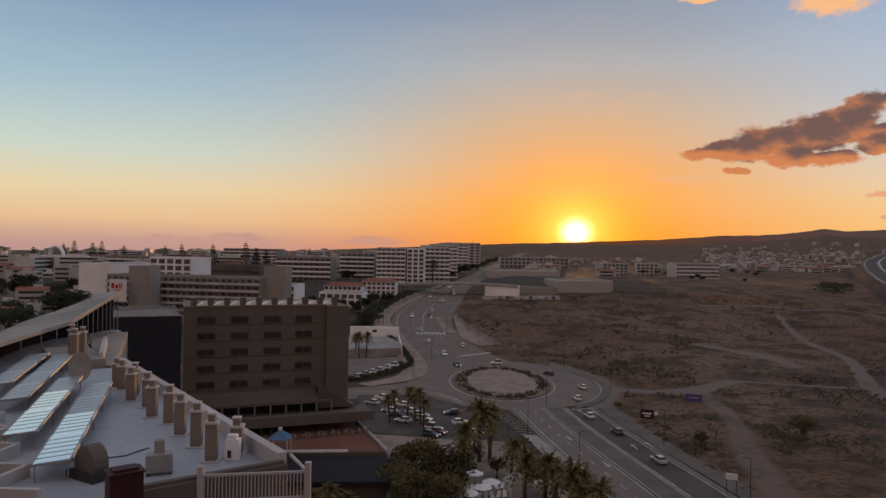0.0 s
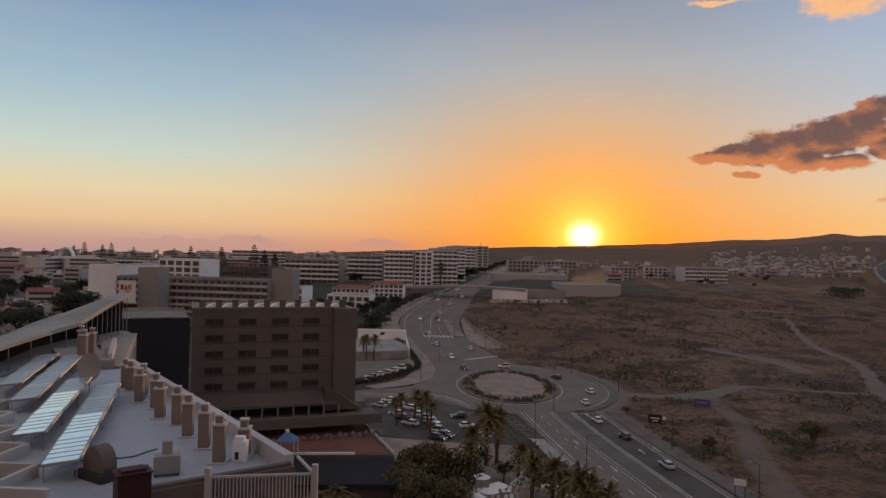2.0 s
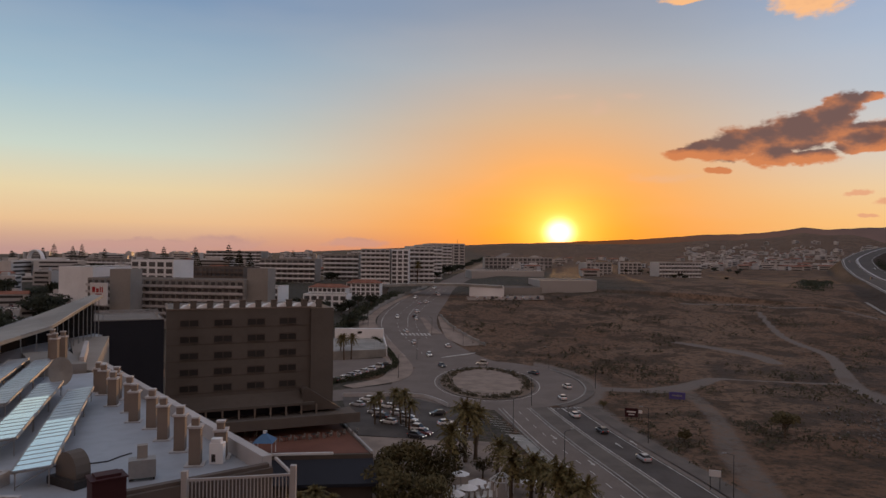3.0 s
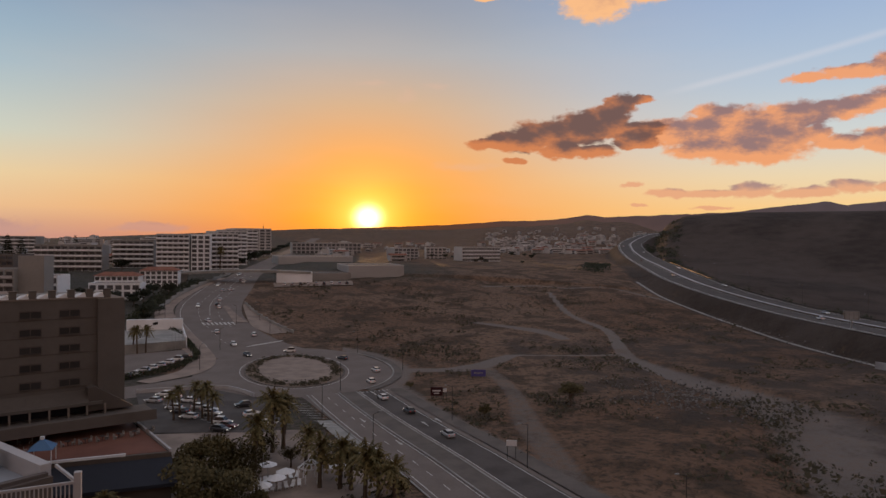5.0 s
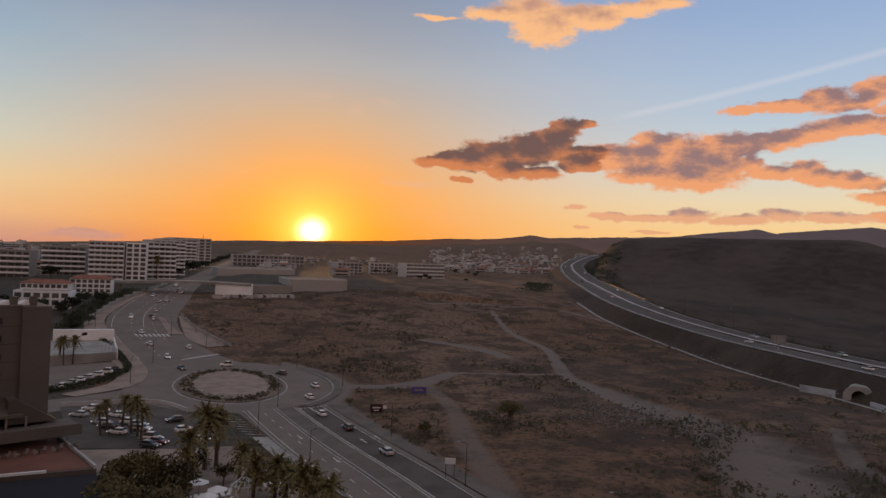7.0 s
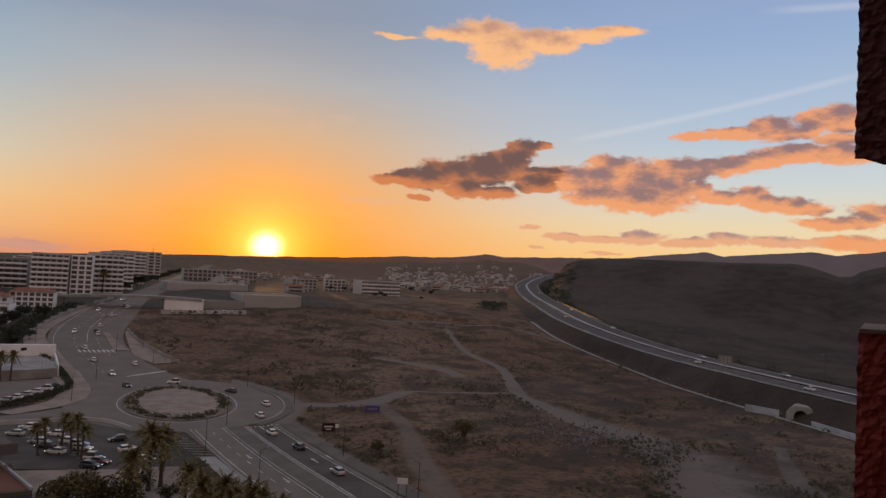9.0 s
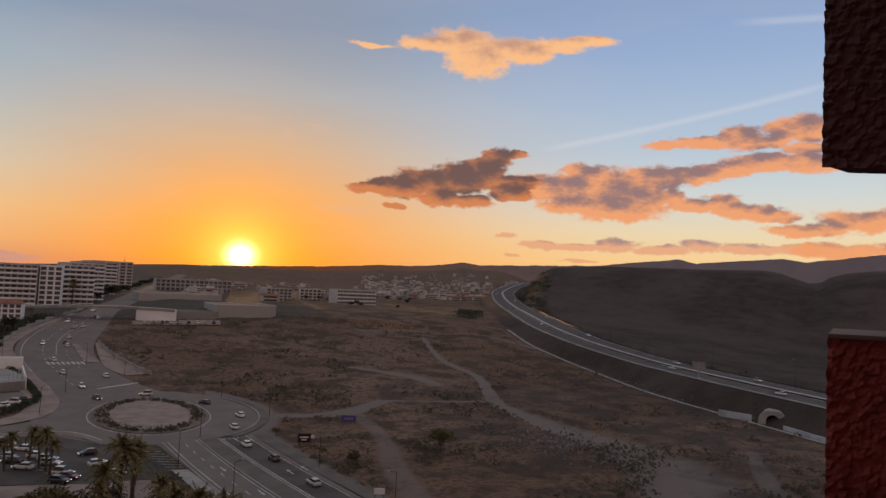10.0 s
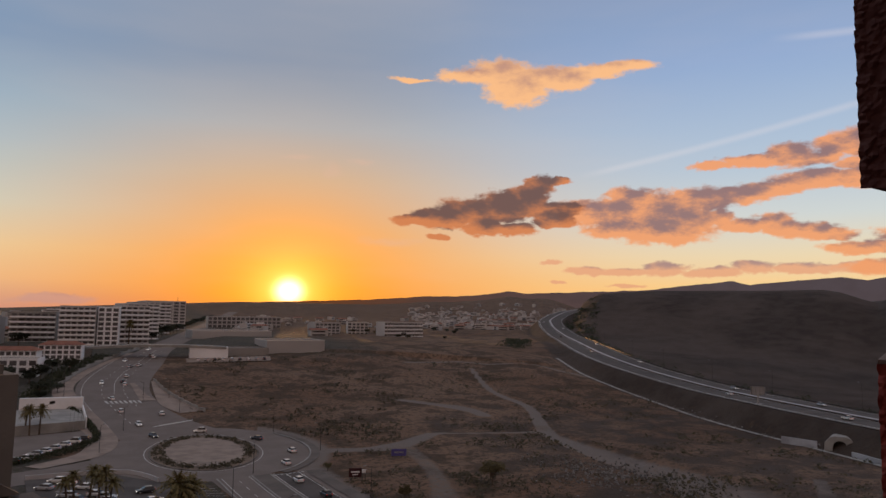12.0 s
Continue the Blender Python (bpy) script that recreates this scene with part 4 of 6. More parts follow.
def chimney(u, v, h, cap=True, w=0.52, label="beige rendered chimney with a square cap"):
    c = thing("chimney", Matrix.Translation(on_roof(u, v)) @ pose(0, 0, 0, 0, 0, 8), label, "chimney", "roof chimneys")
    r = w / 2
    part("shaft", Shape().box(-r, -r, -0.05, r, r, h), M_BEIGE, c)
    part("collar", Shape().box(-r - 0.07, -r - 0.07, h, r + 0.07, r + 0.07, h + 0.1), M_PARAPET, c)
    part("pot", Shape().box(-r * 0.62, -r * 0.62, h + 0.1, r * 0.62, r * 0.62, h + 0.42), M_BEIGE, c)
    part("lid", Shape().box(-r * 0.75, -r * 0.75, h + 0.42, r * 0.75, r * 0.75, h + 0.5), M_PARAPET, c)
    part("flashing", Shape().box(-r - 0.18, -r - 0.18, -0.04, r + 0.18, r + 0.18, 0.06), M_PARAPET, c, "pale mortar fillet")


for u, v, h in ((0.0, 0.0, 1.75), (2.7, 0.15, 1.75), (5.3, 0.1, 1.75), (8.1, 0.3, 1.7), (10.2, -0.1, 1.7), (12.9, 0.3, 1.7), (15.3, -0.1, 1.7), (17.0, 0.5, 1.7), (19.3, 0.2, 1.6), (20.4, 0.1, 1.6), (31.4, -0.9, 2.6), (32.6, -0.1, 2.6), (33.8, -0.7, 2.7)):
    chimney(u, v, h)
chimney(0.4, 1.35, 1.3, w=0.55)
whitebox = thing("cowl", Matrix.Translation(on_roof(0.15, 1.25)), "rough white plastered vent cowl", "vent")
part("shell", Shape().box(-0.32, -0.75, -0.05, 0.32, -0.3, 0.95).box(-0.25, -0.72, 0.95, 0.2, -0.35, 1.15), M_WHITE, whitebox)
part("opening", Shape().box(-0.2, -0.77, 0.1, -0.02, -0.7, 0.45), M_DARKMETAL, whitebox)

dish = thing("satellite_dish", Matrix.Translation(on_roof(22.6, -1.9)) @ pose(0, 0, 0, 0, 0, 20), "large pale satellite dish on a short mast", "dish")
s = Shape()
s.add([(0, 0.25, 1.3)] + [(0.78 * math.cos(k * math.tau / 20), 0, 1.3 + 1.05 * math.sin(k * math.tau / 20)) for k in range(20)], [(0, 1 + k, 1 + (k + 1) % 20) for k in range(20)] + [(0, 1 + (k + 1) % 20, 1 + k) for k in range(0)])
part("reflector", s, M_CONCRETE, dish)
part("mast", Shape().tube((0, 0.3, -0.02), (0, 0.3, 1.3), 0.07), M_METAL, dish)


def collector_row(x0, y0, x1, y1, count, bright):
    a, b = Vector((x0, y0, 32.0)), Vector((x1, y1, 32.0))
    length = (b - a).length / count
    turn = math.degrees(math.atan2(b.y - a.y, b.x - a.x))
    for k in range(count):
        c = thing("solar_collector", Matrix.Translation(a.lerp(b, (k + 0.5) / count)) @ pose(0, 0, 0, 0, 0, turn), "tilted solar collector on a steel rack", "solar panel", "roof solar collectors")
        # Only the nearest panels take the bright sky-mirroring copy.
        shiny = k >= count - bright
        tilt = pose(0, 0, 0.86, 5, 0.6, 0)
        h = length / 2 - 0.03
        part("glass", Shape().box(-h, -0.70, 0.0, h, 0.70, 0.05, tilt), M_PANEL if shiny else M_PANEL_DULL, c)
        part("casing", Shape().box(-h - 0.02, -0.77, -0.08, h + 0.02, -0.70, 0.07, tilt).box(-h - 0.02, 0.70, -0.08, h + 0.02, 0.77, 0.07, tilt).box(-h, -0.70, -0.08, h, 0.70, -0.01, tilt), M_METAL, c, "bare metal casing")
        for m in range(1, 6):
            x = -h + m * h / 3
            part("glazing_bar", Shape().box(x - 0.012, -0.70, 0.05, x + 0.012, 0.70, 0.065, tilt), M_METAL, c)
        for sx in (-h + 0.1, h - 0.1):
            part("leg", Shape().tube((sx, 0.62, 0), (sx, 0.62, 0.92), 0.03, sides=6).tube((sx, -0.62, 0), (sx, -0.62, 0.78), 0.03, sides=6).tube((sx, -0.62, 0.1), (sx, 0.62, 0.8), 0.025, sides=6), M_METAL, c)


collector_row(-22.5, 45.4, -16.3, 28.9, 4, 2)
collector_row(-25.4, 47.2, -20.3, 33.2, 3, 2)
collector_row(-31.3, 57.2, -25.2, 40.6, 4, 0)
collector_row(-33.4, 57.2, -28.8, 44.8, 3, 0)

hut = thing("upper_roof_block", Matrix(), "low grey roof block carrying three chimneys", "building")
part("wall", Shape().prism([(-30.5, 54.5), (-27.6, 56.6), (-33, 64), (-36, 62)], 0, 32.7), M_GREYWALL, hut)
part("wall", Shape().prism([(-29, 57.8), (-27.4, 57.2), (-36.5, 80), (-40, 78)], 0, 32.0), M_GREYWALL, hut, "lower grey wing")
part("coping", bar((-28.6, 57.8), (-33.2, 68), 0.35, 32.0, 33.0), M_PARAPET, hut, "pale parapet wall")
rack = thing("canopy_roof", Matrix(), "long sloping sheet roof on slim steel posts", "canopy")
LOW = [(-33.9, 47.3, 33.6), (-35.0, 54.4, 33.9), (-35.4, 60.9, 34.2), (-34.9, 64.9, 34.6), (-37.1, 75.3, 35.6), (-38.2, 82.0, 36.4)]
HIGH = [(-36.9, 50.3, 33.6), (-39.3, 61.3, 33.9), (-41.0, 67.9, 34.2), (-41.5, 73.3, 34.6), (-40.3, 77.6, 35.6), (-39.8, 83.0, 36.4)]
under = [p[:2] for p in LOW] + [p[:2] for p in HIGH[::-1]]
part("deck", Shape().prism(under, 0, 31.9), M_ROOF, rack, "grey screed roof under the canopy")
s = Shape()
for dz in (0.0, 0.16):
    s.add([(x, y, z + dz) for x, y, z in LOW] + [(x, y, z + dz + 0.02) for x, y, z in HIGH], [(k, k + 1, k + 7, k + 6) for k in range(5)])
s.add([(x, y, z - 0.12) for x, y, z in LOW] + [(x, y, z + 0.2) for x, y, z in LOW], [(k, k + 1, k + 7, k + 6) for k in range(5)])
part("sheet", s, M_CONCRETE, rack)
for line in (LOW[2:], HIGH[:4]):
    for p, q in zip(line[:-1], line[1:]):
        part("edge_trim", Shape().tube((p[0], p[1], p[2] + 0.2), (q[0], q[1], q[2] + 0.2), 0.06, sides=6), M_METAL, rack, "bright metal edge")
for p, q, count in zip(LOW[:-1], LOW[1:], (2, 2, 2, 6, 5)):
    for k in range(count):
        x, y, z = (p[m] + (q[m] - p[m]) * k / count for m in range(3))
        part("post", Shape().tube((x - 0.1, y + 0.1, 31.85), (x - 0.1, y + 0.1, z - 0.02), 0.05, sides=6), M_METAL, rack)
# Added wall, coloured black to paint in the dark beneath the sheet.
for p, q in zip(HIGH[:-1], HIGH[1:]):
    part("back_wall", bar(p[:2], q[:2], 0.2, 0, min(p[2], q[2]) - 0.1), M_CANOPY_SHADE, rack, "added black wall painting in the shade under the canopy")

unit = thing("roof_fan", Matrix.Translation(on_roof(0.5, -5.0)) @ pose(0, 0, 0, 0, 0, 60) @ Matrix.Diagonal((0.95, 0.95, 0.95, 1)), "dark curved fan housing on the roof", "machine")
s = Shape()
s.add([(0.35 * sx, -0.6 + 0.0, 0) for sx in (-1, 1)] + [(0.35 * sx, 0.75 * math.cos(a) * -1, 0.6 + 0.9 * math.sin(a)) for a in np.linspace(0, math.pi, 9) for sx in (-1, 1)] + [(0.35 * sx, 0.6, 0) for sx in (-1, 1)], [(2 * k, 2 * k + 1, 2 * k + 3, 2 * k + 2) for k in range(10)] + [tuple(range(0, 22, 2)), tuple(range(1, 22, 2))[::-1]])
part("housing", s, M_HOTEL, unit)
part("base", Shape().box(-0.6, -1.0, -0.02, 0.6, 1.0, 0.35), M_DARKMETAL, unit)
cond = thing("roof_condenser", Matrix.Translation(on_roof(-0.6, -2.5)) @ pose(0, 0, 0, 0, 0, 22) @ Matrix.Diagonal((0.85, 0.85, 0.85, 1)), "grey steel condenser cabinet on the roof", "machine")
part("cabinet", Shape().box(-0.65, -0.4, 0.15, 0.65, 0.4, 1.05), M_METAL, cond)
part("flue", Shape().box(-0.25, 0.0, 1.05, 0.25, 0.4, 1.7), M_GREYWALL, cond)
part("foot", Shape().box(-0.6, -0.35, 0, -0.5, 0.35, 0.15).box(0.5, -0.35, 0, 0.6, 0.35, 0.15), M_DARKMETAL, cond)
cable = Shape()
pts = [on_roof(3.2 + 0.4 * math.sin(k * 1.3), -5.6 + k * 0.62, 0.03) for k in range(7)]
for p, q in zip(pts[:-1], pts[1:]):
    cable.tube(p, q, 0.03, sides=5)
solid("roof_cable", cable, M_DARKMETAL, "loose black cable across the grey roof", "cable")


# ---------------------------------------------------------------- the tower that carries the camera
def rough_slab(name, corner, along, back, length, thick, z0, z1, mat, label):
    """Roughcast slab with a lumpy face; along and back are unit plan vectors."""
    nu, nz = int(min(length, 3.0) / 0.035), int((z1 - z0) / 0.035)
    along, back, corner = Vector((*along, 0)), Vector((*back, 0)), Vector((*corner, 0))
    s = Shape()
    verts = []
    for j in range(nz + 1):
        for i in range(nu + 1):
            p = corner + along * (i * min(length, 3.0) / nu) + Vector((0, 0, z0 + (z1 - z0) * j / nz))
            lump = noise.voronoi(p * 13.0)[0][0] + 0.5 * noise.noise(p * 20)
            p -= back * (0.055 - 0.07 * lump)
            if i == 0:
                p -= along * (0.03 - 0.05 * lump)
            verts.append(p)
    s.add(verts, [(j * (nu + 1) + i, j * (nu + 1) + i + 1, (j + 1) * (nu + 1) + i + 1, (j + 1) * (nu + 1) + i) for j in range(nz) for i in range(nu)])
    far = corner + along * length
    near = corner + along * 0.04
    s.prism([near[:2], far[:2], (far + back * thick)[:2], (near + back * thick + along * thick * 1.05)[:2]], z0 + 0.02, z1 - 0.02)
    return s


ALONG, BACK = (0.83, -0.557), (0.557, 0.83)
tower = thing("wing_of_own_tower", Matrix(), "red roughcast balcony wing of the same tower", "building")
part("balcony_front", rough_slab("a", (6.40, 4.22), ALONG, BACK, 5.0, 0.35, 38.6, 41.69, M_ROUGHCAST, ""), M_ROUGHCAST, tower, "red roughcast balcony front")
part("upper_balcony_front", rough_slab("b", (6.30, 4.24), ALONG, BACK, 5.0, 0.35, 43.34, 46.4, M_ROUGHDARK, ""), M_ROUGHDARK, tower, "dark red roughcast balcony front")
part("coping", Shape().prism([(6.36, 4.18), (10.6, 1.35), (11.6, 2.6), (8.0, 5.2)], 41.69, 41.73), M_BROWNWALL, tower, "grey coping slab")
part("white_wall", Shape().prism([(8.72, 4.95), (13.5, 2.2), (15.5, 5.0), (10.6, 6.02)], 38, 47), M_WHITE, tower, "smooth white rendered wall")
part("core", Shape().prism([(9.9, 2.6), (13.4, 0.2), (22, -6), (10, -14), (-8, -10), (-8, -1.3), (4, -1.3), (6.8, -1.0)], 0, 52), M_ROUGHDARK, tower)
part("wing_base", Shape().prism([(6.6, 4.3), (10.5, 1.7), (12, 3), (8.2, 5.3)], 0, 38.7), M_ROUGHCAST, tower)
part("own_balcony", Shape().prism([(-4, -1.4), (3.6, -1.4), (3.6, -0.35), (-4, -0.35)], 40.3, 40.55), M_CONCRETE, tower, "balcony slab underfoot")


# ---------------------------------------------------------------- road furniture and paving
def curve_part(name, line, gap, left, right, lift, mat, parent, label=""):
    return strip(name, line, gap, left, right, lift, mat, label, "", parent)


# South carriageway: verge lines, median and lane dashes.
SL = [(x, y, 0) for x, y, h in SOUTH]
curve_part("median", SL, 6, -1.8, 2.6, 0.24, M_MEDIAN, road_south, "raised sandy median")
curve_part("kerb", SL, 6, -2.2, -1.8, 0.28, M_CONCRETE, road_south, "pale kerb")
curve_part("kerb", SL, 6, 2.6, 3.0, 0.28, M_CONCRETE, road_south, "pale kerb")
curve_part("lane_surface", SL, 6, -10.0, -2.9, 0.13, M_ASPHALT_DARK, road_south, "darker resurfaced lanes")
curve_part("edge_line", SL, 6, -9.6, -9.4, 0.17, M_MARK, road_south, "white edge line")
curve_part("edge_line", SL, 6, -3.0, -2.8, 0.17, M_MARK, road_south, "white edge line")
curve_part("edge_line", SL, 6, 3.4, 3.6, 0.17, M_MARK, road_south, "white edge line")
curve_part("edge_line", SL, 6, 10.2, 10.4, 0.17, M_MARK, road_south, "white edge line")
curve_part("kerb", SL, 6, 11.3, 11.7, 0.3, M_CONCRETE, road_south, "pale kerb")
curve_part("pavement", SL, 6, -15.2, -11.4, 0.22, M_MEDIAN, road_south, "paved footway")


def dash_on(line, offset, start, stop, gap, length, width, parent, name="dash"):
    pts = resample(line, 1.0)
    d = np.gradient(pts[:, :2], axis=0)
    d /= np.linalg.norm(d, axis=1)[:, None]
    run = np.concatenate([[0], np.cumsum(np.linalg.norm(np.diff(pts[:, :2], axis=0), axis=1))])
    mesh = Shape().box(-width / 2, 0, 0, width / 2, length, 0.02).mesh(name, M_MARK)
    for s0 in np.arange(start, min(stop, run[-1]), gap):
        k = int(np.searchsorted(run, s0))
        k = min(k, len(pts) - 1)
        x, y = pts[k, 0] + d[k, 1] * offset, pts[k, 1] - d[k, 0] * offset
        slope = math.degrees(math.atan2(gz(x + d[k, 0] * 3, y + d[k, 1] * 3) - gz(x, y), 3))
        part(name, mesh, None, parent, m=pose(x, y, gz(x, y) + 0.17, slope, 0, math.degrees(math.atan2(-d[k, 0], d[k, 1]))))


dash_on(SL, 6.9, 4, 130, 7, 2.6, 0.16, road_south)
arrow = Shape().box(-0.12, 0, 0, 0.12, 2.4, 0.02).add([(-0.5, 2.4, 0.02), (0.5, 2.4, 0.02), (0, 3.8, 0.02)], [(0, 1, 2)]).mesh("lane_arrow", M_MARK)
for x, y, turn in ((37.5, 181, 8), (41.2, 180, 8), (46.4, 150, 8), (42.6, 148, 8), (33.0, 139, 188), (28.9, 158, 190)):
    part("lane_arrow", arrow, None, road_south, m=pose(x, y, 0.18, 0, 0, turn))
give = Shape().box(-0.3, -0.25, 0, 0.3, 0.25, 0.02).mesh("give_way_mark", M_MARK)
for k in range(9):
    part("give_way_mark", give, None, road_south, m=pose(34.6 + k * 1.15, 184.6 + 0.28 * k, 0.18))

ARC = [(ROUND[0] + 30.9 * math.cos(radians(a)), ROUND[1] + 39.4 * math.sin(radians(a)), 0) for a in range(-58, 46, 8)]
curve_part("kerb", ARC, 3, -0.25, 0.25, 0.3, M_CONCRETE, roundabout, "pale outer kerb")
curve_part("verge", ARC, 3, 0.3, 2.6, 0.2, M_MEDIAN, roundabout, "narrow paved verge")

# North avenue: zebra, islands, lane lines.
NL = [(x, y, 0) for x, y, h in AVENUE]
zebra = Shape().box(-0.42, -2.6, 0, 0.42, 2.6, 0.03).mesh("zebra_stripe", M_MARK)
for k in range(8):
    x, y = -11.0 + k * 1.75, 313.0 - 0.05 * k
    part("zebra_stripe", zebra, None, road_north, m=pose(x, y, gz(x, y) + 0.17, 5, 0, 14))
for k in range(7):
    x, y = 8 + k * 1.6, 268 + 1.0 * k
    part("zebra_stripe", zebra, None, road_north, m=pose(x, y, gz(x, y) + 0.17, 3, 0, -50))
dash_on(NL, -4.6, 30, 210, 8, 3, 0.18, road_north)
dash_on(NL, 4.2, 60, 210, 8, 3, 0.18, road_north)
curve_part("lane_line", NL[3:7], 6, -0.1, 0.1, 0.16, M_MARK, road_north, "white centre line")
curve_part("edge_line", NL[1:7], 6, -12.6, -12.4, 0.16, M_MARK, road_north, "white edge line")
island = [(-2.4, 352, 1.2), (1.2, 330, 1.8), (4.4, 314, 3.0)]
curve_part("splitter_island", island, 4, lambda h: -h, lambda h: h, 0.3, M_PAVING, road_north, "pale paved splitter island")
slip = [(6.5, 356, 0.8), (10.5, 328, 3.6), (15, 306, 6.0), (20, 290, 4.5)]
curve_part("paved_apron", slip, 4, lambda h: -h, lambda h: h, 0.22, M_PAVING, road_north, "paved verge between road and scrub")
FENCE = [(6.8, 358, 0), (12, 330, 0), (20, 303, 0), (25, 290, 0)]
wall = thing("retaining_wall", Matrix(), "low pale wall along the verge", "wall", kind="structure")
pts = resample(FENCE, 6)
for p, q in zip(pts[:-1], pts[1:]):
    part("wall_panel", bar(p[:2], q[:2], 0.3, gz(*p[:2]) - 1, gz(*p[:2]) + 1.0), M_CONCRETE, wall)

LEFTWALK = [(-24, 213, 3), (-12, 226, 4), (-9, 243, 4.5), (-11.5, 262, 4.5), (-18, 290, 4.5), (-27, 325, 4.5), (-29, 352, 3.5), (-20, 392, 2), (-4, 440, 1.5)]
strip("pavement", LEFTWALK, 5, lambda h: -h, lambda h: h, 0.24, M_PAVING, "wide pinkish paved footway beside the avenue", "pavement")
wall = thing("avenue_wall", Matrix(), "low pale retaining wall beside the avenue", "wall", kind="structure")
pts = resample([(-32, 346, 0), (-24, 388, 0), (-10, 430, 0), (0, 458, 0)], 9)
for p, q in zip(pts[:-1], pts[1:]):
    part("wall_panel", bar(p[:2], q[:2], 0.4, gz(*p[:2]) - 1.5, gz(*q[:2]) + 1.3), M_CONCRETE, wall)
lot = Shape().prism([(-24, 198.5), (-5, 199.5), (5.5, 187.5), (12, 168), (9, 152), (-17, 158), (-20, 175)], 0.05, 0.14)
lot_ob = solid("car_park", lot, M_ASPHALT_DARK, "asphalt car park with white bay lines", "car park", kind="structure")
lowwall = thing("car_park_wall", Matrix(), "low pale curved wall round the car park", "wall", kind="structure")
pts = resample([(-24, 199.5, 0), (-5, 200.4, 0), (2, 195, 0), (6, 187, 0)], 4)
for p, q in zip(pts[:-1], pts[1:]):
    part("wall_panel", bar(p[:2], q[:2], 0.35, 0, 1.1), M_PARAPET, lowwall)
bay = Shape().box(-0.06, -2.3, 0.14, 0.06, 2.3, 0.16).mesh("bay_line", M_MARK)
for k in range(8):
    part("bay_line", bay, None, lot_ob, m=pose(-14 + 1.6 * k, 183.5 - 3.0 * k, 0, 0, 0, 60))
for k in range(10):
    part("bay_line", bay, None, lot_ob, m=pose(16.2 + 0.62 * k, 176 - 2.6 * k, 0.1, 0, 0, 70))
garden = solid("garden_paving", Shape().prism([(-36, 99), (0, 101), (20, 101), (24.5, 112), (21, 140), (17, 152), (-17, 157), (-36, 130)], 0.02, 0.1), M_PAVING, "pale paved hotel garden", "garden", kind="structure")
upright(solid("white_footway", Shape().add([(19, 158, 0.25), (22.2, 158, 0.25), (27.5, 128, 0.25), (24.0, 128, 0.25)], [(0, 1, 2, 3)]), M_CONCRETE, "pale concrete footway beside the road", "pavement", kind="structure"))

# White sports court and its parking strip.
court = thing("white_court", Matrix(), "white-walled paved court with a row of small openings", "court")
part("court_floor", Shape().prism([(-42, 258), (-15.5, 268), (-19, 301), (-42, 301)], 0, 4.2), M_CONCRETE, court, "pale concrete floor")
part("back_wall", Shape().box(-40, 301, 0, -18.8, 303, 8.4), M_WHITE, court, "tall white rendered wall")
part("side_wall", bar((-15.4, 268), (-18.8, 301), 0.4, 0, 5.4), M_WHITE, court, "low white wall")
for x in (-32.5, -29.5, -28.8):
    part("opening", Shape().box(x - 0.6, 300.9, 6.0 + 0.25 * (x + 30), x + 0.6, 301.05, 7.0 + 0.25 * (x + 30)), M_GLASS, court)
for k in range(5):
    part("fence_post", Shape().tube((-20 + 1.1 * k, 264 + 0.8 * k, 0), (-20 + 1.1 * k, 264 + 0.8 * k, 7.5), 0.06, sides=6), M_METAL, court)
upright(solid("court_drive", Shape().add([(-40, 214, 0.3), (-31, 216, 0.3), (-12.5, 249, 0.9), (-16, 262, 1.6), (-40, 254, 1.6)], [(0, 1, 2, 3, 4)]), M_ASPHALT, "asphalt parking strip below the court", "road", kind="structure"))

# Bridge over the avenue.
bridge = thing("road_bridge", Matrix(), "low flat road bridge with pale walls", "bridge")
deck = [(-34, 424, 20.6), (-16, 421, 21.9), (4, 419, 22.5), (26, 418, 22.3), (46, 418, 21.4)]
pts = resample(deck, 8)
for p, q in zip(pts[:-1], pts[1:]):
    part("deck_segment", Shape().add([(p[0], p[1], p[2] - 0.9), (q[0], q[1], q[2] - 0.9), (q[0], q[1] + 9, q[2] - 0.9), (p[0], p[1] + 9, p[2] - 0.9), (p[0], p[1], p[2] + 0.5), (q[0], q[1], q[2] + 0.5), (q[0], q[1] + 9, q[2] + 0.5), (p[0], p[1] + 9, p[2] + 0.5)], [(0, 1, 5, 4), (4, 5, 6, 7), (2, 3, 7, 6), (0, 3, 2, 1), (0, 4, 7, 3), (1, 2, 6, 5)]), M_CONCRETE, bridge)
part("abutment", Shape().box(26, 418.3, 12, 47, 424, 21.8), M_WHITE, bridge, "white rendered abutment wall")
part("abutment", Shape().box(-40, 424.5, 12, -24, 430, 20.6), M_GREYWALL, bridge, "grey abutment")
yard = upright(solid("yard_paving", Shape().add([(24, 404, gz(24, 404) + 0.3), (70, 408, gz(70, 408) + 0.3), (72, 424, gz(72, 424) + 0.3), (24, 418, gz(24, 418) + 0.3)], [(0, 1, 2, 3)]), M_PAVING, "pale yard in front of the warehouses", "road", kind="structure"))

# Warehouses and blocks beyond the scrub.
block("warehouse", 60, 428, 24, 20, 17, 20.2, 3, GREY3, "low pale grey warehouse wall", "warehouses", "warehouse")
block("warehouse", 90, 436, 37, 34, 17, 24.6, 4, TOWN3, "long pale flat-roofed warehouse", "warehouses", "warehouse")
block("warehouse", 66, 560, 60, 40, 20.5, 27, 4, TOWN3, "long pale flat-roofed warehouse", "warehouses", "warehouse")
block("apartment_building", 176, 700, 28, 18, 20, 32.5, 14, TOWN3, "pale square block beyond the scrub", "far blocks", floors=4, bays=6)
